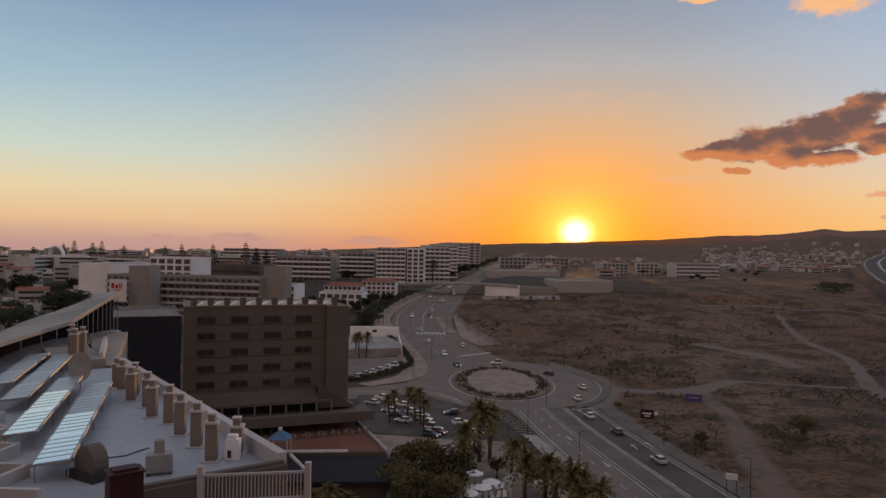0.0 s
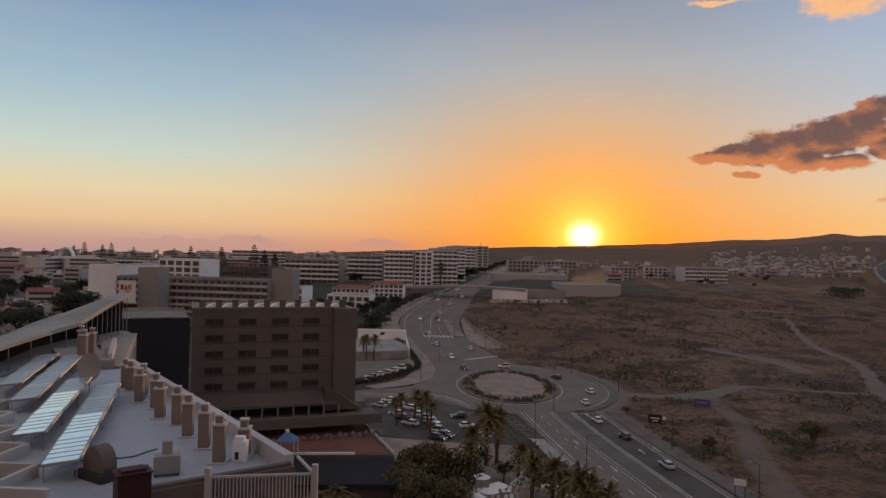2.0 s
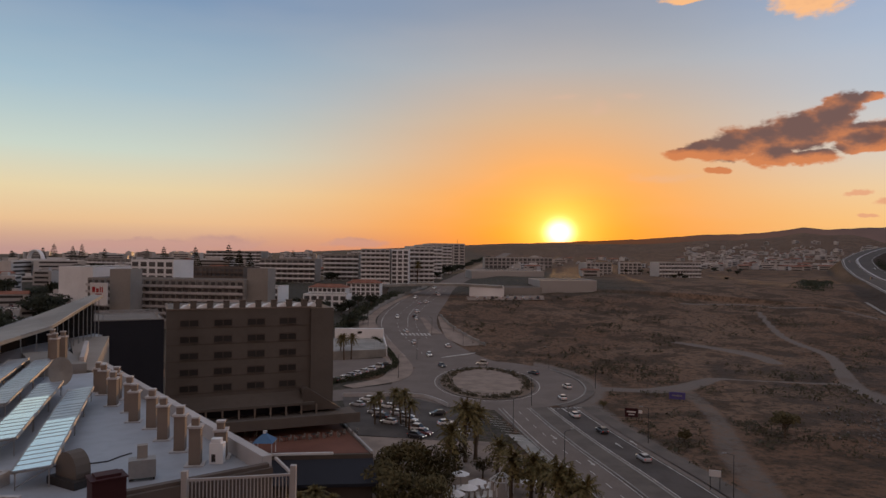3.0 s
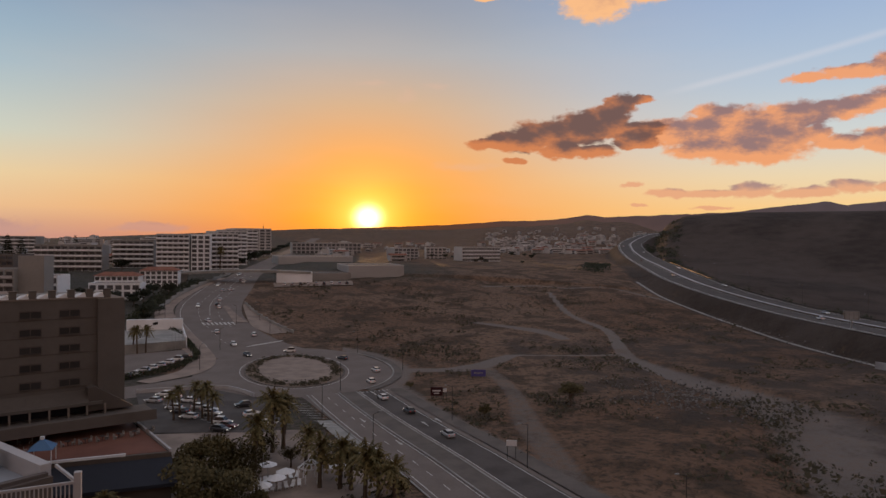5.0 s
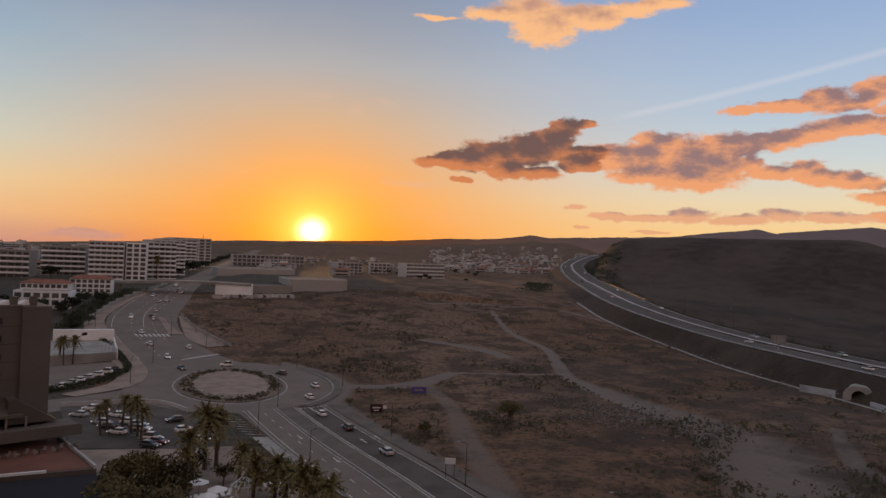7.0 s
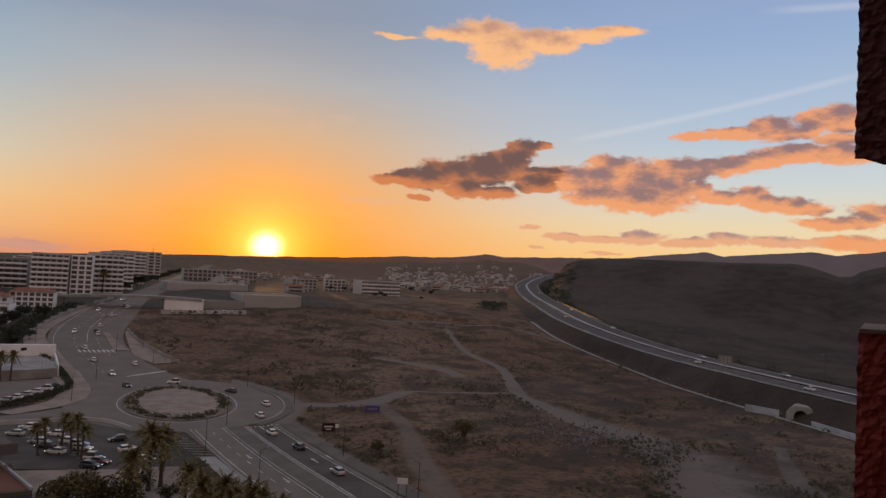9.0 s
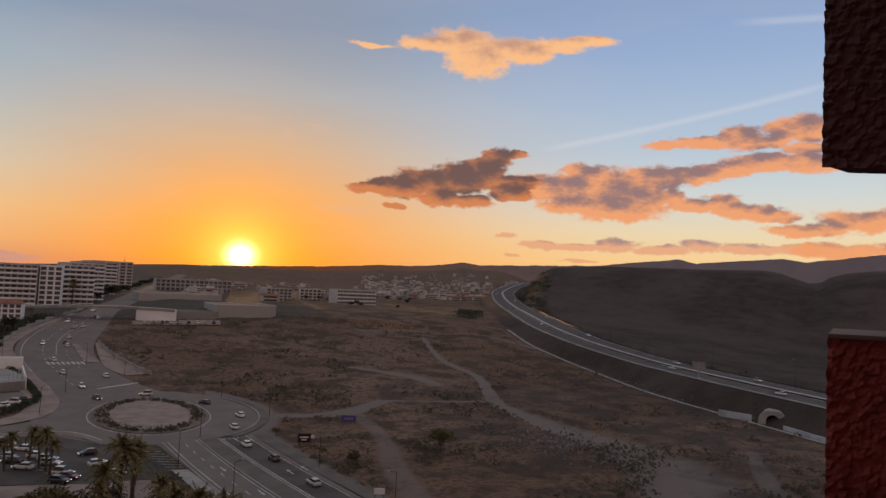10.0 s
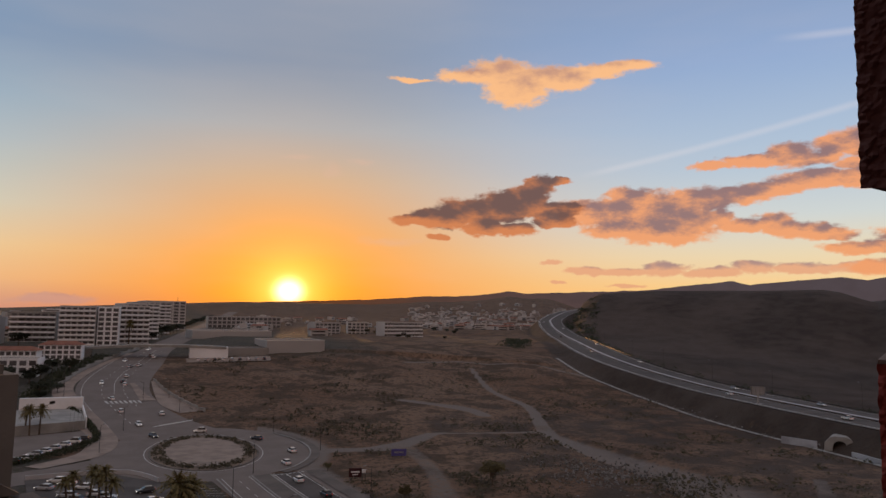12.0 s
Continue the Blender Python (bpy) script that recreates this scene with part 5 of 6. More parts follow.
block("apartment_building", 212, 712, 22, 16, 20, 33, -10, TOWN3, "pale square block beyond the scrub", "far blocks", floors=4, bays=5)
block("apartment_building", 243, 655, 46, 16, 20, 34.5, 14, TOWN3, "pale apartment row beyond the scrub", "far blocks", floors=4, bays=14, balcony=0.8)
block("apartment_building", 120, 900, 90, 18, 22, 36, 4, TOWN3, "far pale apartment row", "far blocks", floors=3, bays=16)

# Town behind the hotel, to the sea.
block("hotel_slab", -122, 322, 78, 16, 9, 28.0, -10, (M_GREYWALL, M_PARAPET, M_FLATROOF), "long grey hotel slab with white balcony rows", "", "hotel", floors=6, bays=24, balcony=1.5)
for x, y, t in ((-136.5, 309, 32.6), (-78, 318, 33.2)):
    block("lift_tower", x, y, 10, 9, 9, t, -10, (M_GREYWALL, M_GREYWALL, M_FLATROOF), "grey windowless lift tower of the hotel slab", "lift towers", "tower")
block("white_hotel", -188, 372, 26, 40, 11, 32.0, -25, WHITE3, "plain white gable of a hotel", "", "hotel", floors=0)
block("white_hotel", -147.5, 372, 28, 16, 11, 36.0, -20, WHITE3, "white hotel wing with dark openings", "", "hotel", floors=7, bays=5)
block("louvred_hall", -136, 428, 50, 20, 16, 31.2, -16, (M_BROWNWALL, M_BROWNWALL, M_NAVY), "long dark louvred hall with a flat roof", "", "hall", floors=5, bays=16, balcony=0.8)
block("apartment_building", -196, 700, 60, 16, 22, 41, -12, GREY3, "dark glazed hotel with white bands", "", floors=6, bays=10, balcony=1.5)
block("apartment_building", -262, 560, 70, 14, 20, 33.5, -22, GREY3, "grey apartment row with white balcony bands", "", floors=5, bays=14, balcony=1.4)
block("white_house", -330, 585, 46, 20, 20, 32.5, -28, WHITE3, "white low hotel with round-arched roof", "", "house", floors=4, bays=9)
block("white_house", -55, 372, 24, 12, 12, 18.5, -8, WHITE3, "small white flat-roofed house", "", "house", floors=2, bays=6)
block("white_house", -88, 352, 26, 14, 9, 23.5, -10, WHITE3, "white flat-roofed annex with dark windows", "", "house", floors=4, bays=7)
arch = Shape()
for k in range(14):
    a0, a1 = math.pi * k / 14, math.pi * (k + 1) / 14
    arch.add([(9 * math.cos(a0), 0, 8 * math.sin(a0)), (9 * math.cos(a1), 0, 8 * math.sin(a1)), (10.2 * math.cos(a1), 0, 9 * math.sin(a1)), (10.2 * math.cos(a0), 0, 9 * math.sin(a0)), (9 * math.cos(a0), 3, 8 * math.sin(a0)), (9 * math.cos(a1), 3, 8 * math.sin(a1)), (10.2 * math.cos(a1), 3, 9 * math.sin(a1)), (10.2 * math.cos(a0), 3, 9 * math.sin(a0))], [(0, 1, 2, 3), (7, 6, 5, 4), (3, 2, 6, 7), (1, 0, 4, 5)])
solid("roof_arch", arch, M_WHITE, "white rooftop arch on the low hotel", "arch", m=pose(-333, 590, 32.0, 0, 0, -28))
sign = thing("roof_sign", pose(-144.0, 305.3, 23.0, 0, 0, -12), "white hotel sign panel with dark red lettering shapes", "sign")
part("panel", Shape().box(-4.2, -0.3, -5.6, 4.2, 0.3, 4.2), M_SIGNWHITE, sign)
for x, w, h in ((-2.4, 1.5, 2.4), (-0.5, 1.3, 1.7), (0.9, 0.6, 2.4), (1.9, 0.6, 2.4)):
    part("red_bar", Shape().box(x - w / 2, -0.36, 0, x + w / 2, -0.3, h), M_SIGNRED, sign)
part("small_bar", Shape().box(-1.4, -0.36, -1.0, 1.6, -0.3, -0.6), M_SIGNRED, sign)


# ---------------------------------------------------------------- far town as repeated houses
def house_kind(w, d, h, tiled):
    b = thing("town_house", pose(0, 0, -60), "small pale flat-roofed town house far off", "house", "far town houses")
    part("wall", Shape().box(-w / 2, -d / 2, -3, w / 2, d / 2, h), M_TOWN, b)
    if tiled:
        part("roof", Shape().add([(-w / 2 - 0.4, -d / 2 - 0.4, h), (w / 2 + 0.4, -d / 2 - 0.4, h), (w / 2 + 0.4, d / 2 + 0.4, h), (-w / 2 - 0.4, d / 2 + 0.4, h), (-w / 2, 0, h + 1.6), (w / 2, 0, h + 1.6)], [(0, 1, 5, 4), (2, 3, 4, 5), (1, 2, 5), (3, 0, 4)]), M_TILE, b)
    else:
        part("roof", Shape().box(-w / 2 + 0.2, -d / 2 + 0.2, h, w / 2 - 0.2, d / 2 - 0.2, h + 0.1).box(-w / 4, 0, h, w / 8, d / 3, h + 2.2), M_TOWN, b)
    for i in range(max(1, int(h / 3))):
        part("window", Shape().box(-w * 0.4, -d / 2 - 0.06, i * 3 + 1, w * 0.34, -d / 2 + 0.1, i * 3 + 2.3), M_GLASS, b, "dark ribbon window")
    return b


KINDS = [house_kind(10, 9, 6, False), house_kind(16, 10, 6, True), house_kind(12, 10, 9, False), house_kind(24, 10, 6.5, False), house_kind(34, 12, 12, False), house_kind(9, 8, 3.4, False)]
rng = random.Random(7)


def settle(count, az0, az1, d0, d1, kinds, dense=1.0):
    for _ in range(count):
        az, d = radians(rng.uniform(az0, az1)), d0 * (d1 / d0) ** rng.random()
        x, y = d * math.sin(az), d * math.cos(az)
        if az > radians(31.8) and d < 1400:
            continue
        copy_thing(KINDS[rng.choice(kinds)], pose(x, y, gz(x, y), 0, 0, -math.degrees(az) + rng.choice((0, 20, -25, 70)) + rng.uniform(-8, 8)))


settle(90, 21.5, 31.6, 950, 1900, (0, 1, 3, 3, 5, 0))
settle(50, 21, 31.5, 1500, 2500, (0, 2, 3, 3, 5))
settle(26, 13, 24, 760, 1500, (0, 1, 3, 5, 3))
settle(20, 6.5, 14, 620, 1400, (3, 5, 1, 0))
settle(62, -34, -8, 560, 1500, (4, 4, 2, 3, 1, 0))
settle(44, -36, -4, 1300, 2600, (4, 4, 2, 3))
settle(16, -33, -24, 380, 560, (1, 0, 2, 5))
settle(10, 32.5, 34.4, 1500, 2200, (3, 4, 0))
for k in KINDS:
    for c in list(k.children) + [k]:
        bpy.data.objects.remove(c)


# ---------------------------------------------------------------- vegetation
def frond(s, root, az, lean, length, droop, width, rg):
    """One feathered palm leaf as two rows of drooping leaflets."""
    segs = 7
    d = Vector((math.cos(az), math.sin(az), 0))
    side = Vector((-d.y, d.x, 0))
    pts = []
    for k in range(segs + 1):
        u = k / segs
        pts.append(root + d * length * u * math.cos(lean) + Vector((0, 0, length * (math.sin(lean) * u - droop * u * u))))
    for k in range(segs):
        a, b = pts[k], pts[k + 1]
        w = width * (0.35 + 0.65 * math.sin(math.pi * min(1, (k + 0.8) / segs))) * rg.uniform(0.8, 1.15)
        for sg in (-1, 1):
            tip = (a + b) / 2 + side * sg * w + Vector((0, 0, -w * rg.uniform(0.35, 0.8))) + d * w * 0.4
            s.add([a, b, tip], [(0, 1, 2)])


def palm(height, spread, seed, thick=0.22):
    rg = random.Random(seed)
    p = thing("palm_tree", pose(0, 0, -60), "date palm with a ragged feathery crown", "palm", "garden palms")
    s = Shape()
    bend = Vector((rg.uniform(-0.5, 0.5), rg.uniform(-0.5, 0.5), 0))
    last, r = Vector((0, 0, -0.2)), thick * 1.4
    for k in range(1, 7):
        u = k / 6
        q = Vector((0, 0, height * u)) + bend * u * u
        s.tube(last, q, r * 1.06, thick * (1.15 - 0.25 * u), 8, False)
        last, r = q, thick * (1.15 - 0.25 * u)
    part("trunk", s, M_BARK, p, smooth=True)
    s = Shape()
    for k in range(44):
        u = k / 44
        frond(s, last + Vector((0, 0, rg.uniform(-0.3, 0.2))), k * 2.4 + rg.uniform(-0.2, 0.2), radians(80 - 120 * u), spread * rg.uniform(0.8, 1.1), rg.uniform(0.35, 0.7), spread * 0.17, rg)
    part("crown", s, M_PALM, p)
    return p


def leaf_cloud(s, centre, radii, count, size, rg):
    for _ in range(count):
        while True:
            v = Vector((rg.uniform(-1, 1), rg.uniform(-1, 1), rg.uniform(-1, 1)))
            if 0.25 < v.length < 1:
                break
        c = Vector(centre) + Vector((v.x * radii[0], v.y * radii[1], v.z * radii[2]))
        a = Vector((rg.gauss(0, 1), rg.gauss(0, 1), rg.gauss(0, 1))).normalized() * size * rg.uniform(0.6, 1.3)
        b = a.orthogonal().normalized() * a.length * rg.uniform(0.5, 0.9)
        s.add([c - a, c - b * 0.8, c + a, c + b], [(0, 1, 2, 3)])


def broad_tree(height, spread, seed, mat, label, leaves=420, size=0.28):
    rg = random.Random(seed)
    t = thing("tree", pose(0, 0, -60), label, "tree", "broadleaf trees")
    s = Shape()
    fork = Vector((rg.uniform(-0.2, 0.2), rg.uniform(-0.2, 0.2), height * 0.35))
    s.tube((0, 0, -0.3), fork, 0.26, 0.18, 8, False)
    crown = Shape()
    for k in range(9):
        a = k * 2.4 + rg.uniform(-0.3, 0.3)
        r = spread * rg.uniform(0.25, 0.75)
        tip = Vector((math.cos(a) * r, math.sin(a) * r, height * rg.uniform(0.55, 0.88)))
        s.tube(fork, tip, 0.12, 0.03, 5, False)
        leaf_cloud(crown, tip, (spread * 0.42, spread * 0.42, height * 0.17), leaves // 9, size, rg)
    part("trunk", s, M_BARK, t)
    part("crown", crown, mat, t)
    return t


def pine(height, seed):
    rg = random.Random(seed)
    t = thing("norfolk_pine", pose(0, 0, -60), "tall dark Norfolk pine with tiered branches", "tree", "town pines")
    s, crown = Shape().tube((0, 0, -0.5), (0, 0, height), 0.35, 0.05, 7, False), Shape()
    tiers = 11
    for k in range(tiers):
        z = height * (0.22 + 0.76 * k / tiers)
        r = height * 0.24 * (1 - 0.85 * k / tiers)
        for j in range(6):
            a = j * math.tau / 6 + k * 0.5
            d = Vector((math.cos(a), math.sin(a), 0.12))
            s.tube((0, 0, z), Vector((0, 0, z)) + d * r, 0.05, 0.02, 4, False)
            leaf_cloud(crown, Vector((0, 0, z)) + d * r * 0.62, (r * 0.4, r * 0.4, 0.35), 9, 0.32 + r * 0.07, rg)
    part("trunk", s, M_BARK, t)
    part("crown", crown, M_PINE, t)
    return t


PALMS = [palm(8, 3.0, 1), palm(7, 2.4, 2), palm(9.5, 4.2, 3, 0.34), palm(6, 3.6, 4, 0.3)]
for x, y, h, kind in ((-11.1, 169.6, 7, 1), (-8.1, 170.9, 7.5, 1), (-4.7, 165.3, 8, 0), (-12.3, 167.7, 6.2, 1), (-6.1, 168.2, 6.4, 1), (-3.9, 162.1, 6.5, 0), (8.0, 137.7, 10.5, 2), (10.2, 139.5, 9.6, 2), (11.3, 149.7, 3.6, 1),
                      (13.4, 127.9, 6, 3), (14.5, 116.1, 7, 3), (17.7, 114.7, 7, 3), (20.6, 107.5, 7.5, 3), (22.9, 108, 6.5, 3), (-13.2, 119.5, 8, 0), (-16.2, 99.7, 7, 0), (-17.7, 97.5, 7, 0), (-13.1, 100, 6, 0), (4.4, 129.7, 8, 3), (19.4, 113.5, 6, 3),
                      (24.5, 103.5, 6.3, 3), (-28.5, 262, 8.6, 0), (-30.8, 258, 9.2, 0), (-32.6, 262, 8.0, 1), (-330, 560, 11, 0), (-300, 570, 10, 0), (-7, 490, 14, 1)):
    base = PALMS[kind]
    full = {0: 8, 1: 7, 2: 9.5, 3: 6}[kind]
    c = copy_thing(base, pose(x, y, gz(x, y), 0, 0, rng.uniform(0, 360)) )
    k = h / full
    c.scale = (0.5 + 0.5 * k, 0.5 + 0.5 * k, k)
TREES = [broad_tree(7.5, 4.2, 11, M_TREE, "dense dark green garden tree", 2000, 0.27), broad_tree(6.0, 3.4, 12, M_TREE, "rounded dark green garden tree", 1500, 0.24), broad_tree(9, 5.5, 13, M_PINE, "broad dark town tree", 600, 0.5)]
for x, y, h, kind in ((-3.7, 119.8, 8, 0), (-6.8, 107.2, 8.4, 0), (-0.6, 105.3, 7.4, 0), (-12.4, 112.1, 7, 1), (-9.8, 100.7, 6.4, 1), (2.2, 120.2, 7, 0), (-3.9, 101.5, 6.5, 0), (3.8, 106.3, 5, 1), (10.7, 127.6, 5, 1), (-3.1, 134.9, 6.5, 1),
                      (-20, 98.5, 5.4, 1), (0.5, 112.5, 7.2, 0), (5.8, 133, 6.4, 1), (-7.6, 126.5, 5.5, 1), (26.3, 108, 4.2, 1), (1.5, 98, 6.5, 0), (15.5, 122.5, 4.5, 1), (57.6, 151.9, 3.6, 1), (48.2, 186, 2.6, 1), (85.9, 163.6, 5.0, 1), (83.5, 158, 5.4, 0)):
    c = copy_thing(TREES[kind], pose(x, y, gz(x, y), 0, 0, rng.uniform(0, 360)))
    c.scale = (h / 7,) * 3
PINES = [pine(20, 21), pine(16, 22)]
for az, d, h in ((-28.9, 820, 25), (-28.2, 830, 24), (-27.0, 900, 22), (-26.4, 905, 24), (-18.5, 640, 22), (-16.0, 560, 24), (-15.2, 570, 25), (-14.4, 575, 23), (-20.8, 700, 22), (-24.9, 800, 20), (-11.0, 760, 20), (-22.0, 720, 20), (-30.8, 640, 18)):
    x, y = d * math.sin(radians(az)), d * math.cos(radians(az))
    c = copy_thing(PINES[int(h) % 2], pose(x, y, gz(x, y), 0, 0, h * 40))
    c.scale = (h / 18,) * 3


def town_tree(az, d, s):
    x, y = d * math.sin(radians(az)), d * math.cos(radians(az))
    c = copy_thing(TREES[2], pose(x, y, gz(x, y), 0, 0, rng.uniform(0, 360)))
    c.scale = (s, s, s * rng.uniform(0.8, 1.1))


for _ in range(46):
    town_tree(rng.uniform(-34, -6), rng.uniform(330, 900), rng.uniform(0.8, 1.3))
for _ in range(22):
    town_tree(rng.uniform(-33.5, -27.5), rng.uniform(330, 470), rng.uniform(0.9, 1.6))
for _ in range(16):
    x, y = rng.uniform(-58, -30), rng.uniform(318, 395)
    town_tree(math.degrees(math.atan2(x, y)), math.hypot(x, y), rng.uniform(0.5, 0.85))
for k in range(26):
    y = 520 + k * 34
    x = np.interp(y, [p[1] for p in AVENUE], [p[0] for p in AVENUE]) - 15
    town_tree(math.degrees(math.atan2(x, y)), math.hypot(x, y), rng.uniform(0.8, 1.15))
for _ in range(26):
    town_tree(rng.uniform(11, 25), rng.uniform(600, 900), rng.uniform(0.4, 0.8))
for proto in PALMS + TREES + PINES:
    for c in list(proto.children) + [proto]:
        bpy.data.objects.remove(c)

# Hedge round the court, dry scrub, highway bushes: uncountable, one object each.
rg = random.Random(5)
s = Shape()
for p in resample([(-33, 216, 0), (-20, 228, 0), (-11.5, 247, 0), (-13, 264, 0), (-19, 290, 0), (-24, 304, 0)], 0.8):
    leaf_cloud(s, (p[0], p[1], gz(p[0], p[1]) + 1.0), (1.3, 1.3, 1.1), 26, 0.3, rg)
solid("hedge", s, M_HEDGE, "dark clipped hedge along the court", "hedge", kind="stuff")
s = Shape()
for p in resample([(-34, 318, 0), (-30, 345, 0), (-26, 380, 0), (-12, 420, 0)], 2.0):
    leaf_cloud(s, (p[0] - 6, p[1], gz(p[0], p[1]) + 1.6), (5, 3, 2.0), 40, 0.5, rg)
solid("bank_planting", s, M_HEDGE, "dark planted bank beside the avenue", "planting", kind="stuff")
s = Shape()
for p in resample([(q[0], q[1], q[2]) for q in HIGHWAY[:13]], 5.0):
    d = math.hypot(p[0], p[1])
    if rg.random() < 0.75:
        o = rg.uniform(33, 39)
        leaf_cloud(s, (p[0] + o * 0.97, p[1] - o * 0.2, p[2] + rg.uniform(-1.5, 0.6)), (3.0, 3.0, rg.uniform(0.8, 2.4)), 34, 0.5, rg)
for _ in range(150):
    az, d = radians(rg.uniform(33.5, 36.2)), rg.uniform(560, 900)
    x, y = d * math.sin(az), d * math.cos(az)
    off = float(near_line(np.array([x]), np.array([y]), HW)[0][0])
    if off > 32:
        leaf_cloud(s, (x, y, gz(x, y) + 1.2), (6, 6, rg.uniform(1.5, 3.2)), 46, 0.9, rg)
for _ in range(60):
    u = rg.random()
    x, y = 282 + 70 * u + rg.uniform(-16, 2), 440 + 110 * u + rg.uniform(-10, 10)
    leaf_cloud(s, (x - 22, y + 12, gz(x - 22, y + 12) + 0.6), (4, 4, 1.6), 36, 0.7, rg)
solid("roadside_bushes", s, M_HEDGE, "dark bushes along the motorway", "bushes", kind="stuff")


def scrub_places(count):
    """Random places on the waste ground, thick in patches, clear of roads and tracks."""
    pick = np.random.RandomState(4)
    d, az = 95 + 380 * pick.rand(count) ** 1.4, np.radians(pick.uniform(3, 62, count))
    x, y = d * np.sin(az), d * np.cos(az)
    keep = near_line(x, y, HW)[0] < -14
    for line in (AVENUE, SOUTH):
        off, half = near_line(x, y, np.array(line, float))
        keep &= np.abs(off) > half + 4
    keep &= (np.hypot(x - ROUND[0], (y - ROUND[1]) * 0.78) > 36) & (x > 18)
    for path in PATHS:
        off, half = near_line(x, y, np.array(path, float))
        keep &= np.abs(off) > half * 1.1
    x, y = x[keep], y[keep]
    return np.stack([x, y, ground(x, y)], 1)


s = Shape()
for x, y, z in scrub_places(26000):
    if noise.noise(Vector((x, y, 0)) * 0.035) + 0.6 * noise.noise(Vector((x, y, 5)) * 0.12) < rg.uniform(-0.1, 0.4):
        continue
    r = rg.uniform(0.25, 1.0) * (1.9 if rg.random() < 0.10 else 1.0)
    leaf_cloud(s, (x, y, z + r * 0.3), (r * 1.2, r * 1.2, r * 0.7), 9, r * 0.42, rg)
for _ in range(240):
    a = rg.uniform(0, math.tau)
    x, y = ROUND[0] + 13.2 * math.cos(a) * rg.uniform(0.86, 1.1), ROUND[1] + 24 * math.sin(a) * rg.uniform(0.9, 1.06)
    k = rg.uniform(0.5, 1.6)
    leaf_cloud(s, (x, y, gz(x, y) + 0.4 * k), (0.9 * k, 0.9 * k, 0.6 * k), 14, 0.3, rg)
solid("scrub", s, M_SHRUB, "low dry shrubs scattered over the waste ground", "shrubs", kind="stuff")
s = Shape()
for _ in range(900):
    x, y = rg.gauss(119, 8), rg.gauss(157, 12)
    if rg.random() < 0.25:
        p = resample(HIGHWAY[2:7], 6)[rg.randrange(20)]
        x, y = p[0] - rg.uniform(11, 16), p[1] + rg.uniform(-4, 4)
    r = rg.uniform(0.12, 0.42)
    m = pose(x, y, gz(x, y) + r * 0.2, rg.uniform(0, 90), rg.uniform(0, 90), rg.uniform(0, 90))
    s.box(-r, -r * 0.8, -r * 0.6, r * 0.9, r * 0.7, r * 0.6, m)
solid("riprap", s, M_STONE, "loose grey boulders in the dry stream bed", "boulders", kind="stuff")


# ---------------------------------------------------------------- cars
def loft(stations):
    """A closed body through cross sections (x, half width, bottom, shoulder, top)."""
    s = Shape()
    verts = []
    for x, w, z0, zs, z1 in stations:
        verts += [(x, -w * 0.9, z0), (x, -w, z0 + 0.18), (x, -w, zs), (x, -w * 0.8, z1), (x, w * 0.8, z1), (x, w, zs), (x, w, z0 + 0.18), (x, w * 0.9, z0)]
    k = len(stations)
    faces = [(i * 8 + j, (i + 1) * 8 + j, (i + 1) * 8 + (j + 1) % 8, i * 8 + (j + 1) % 8) for i in range(k - 1) for j in range(8)]
    return s.add(verts, faces + [tuple(range(8)), tuple(range((k - 1) * 8, k * 8))[::-1]])


def car_kind(paint, label, tall=1.0):
    """A hatchback, nose towards +x."""
    c = thing("car", pose(0, 0, -60), label, "car", "cars on the roads and in the car parks")
    body = part("body", loft([(-2.08, 0.72, 0.35, 0.62, 0.80), (-1.9, 0.84, 0.25, 0.78, 0.98), (-0.9, 0.88, 0.22, 0.82, 0.98), (0.6, 0.88, 0.22, 0.80, 0.96), (1.3, 0.86, 0.22, 0.74, 0.88), (1.95, 0.78, 0.28, 0.6, 0.72), (2.12, 0.62, 0.36, 0.5, 0.58)]), paint, c)
    h = 0.97
    t = 1.48 * tall
    cab = Shape().add([(-1.85, -0.78, h), (0.95, -0.78, h), (0.95, 0.78, h), (-1.85, 0.78, h), (-1.35, -0.62, t - 0.06), (0.15, -0.62, t - 0.06), (0.15, 0.62, t - 0.06), (-1.35, 0.62, t - 0.06)], [(0, 1, 5, 4), (1, 2, 6, 5), (2, 3, 7, 6), (3, 0, 4, 7), (4, 5, 6, 7)])
    part("glasshouse", cab, M_CARGLASS, c, "dark tinted glass")
    part("roof_panel", Shape().add([(-1.42, -0.64, t - 0.07), (0.2, -0.64, t - 0.07), (0.2, 0.64, t - 0.07), (-1.42, 0.64, t - 0.07), (-1.3, -0.55, t), (0.08, -0.55, t), (0.08, 0.55, t), (-1.3, 0.55, t)], [(0, 1, 5, 4), (1, 2, 6, 5), (2, 3, 7, 6), (3, 0, 4, 7), (4, 5, 6, 7)]), paint, c)
    for x in (-1.3, 1.3):
        for y in (-0.82, 0.82):
            wheel = part("wheel", Shape().tube((x, y - 0.1, 0.31), (x, y + 0.1, 0.31), 0.31, sides=12), M_TYRE, c)
            part("rim", Shape().tube((x, y - 0.11, 0.31), (x, y + 0.11, 0.31), 0.18, sides=8), M_METAL, wheel)
    for y in (-0.62, 0.62):
        part("headlight", Shape().box(1.98, y - 0.14, 0.52, 2.08, y + 0.14, 0.66), M_HEADLIGHT, c)
        part("tail_light", Shape().box(-2.09, y - 0.12, 0.66, -1.98, y + 0.12, 0.84), M_TAILLIGHT, c)
    return c


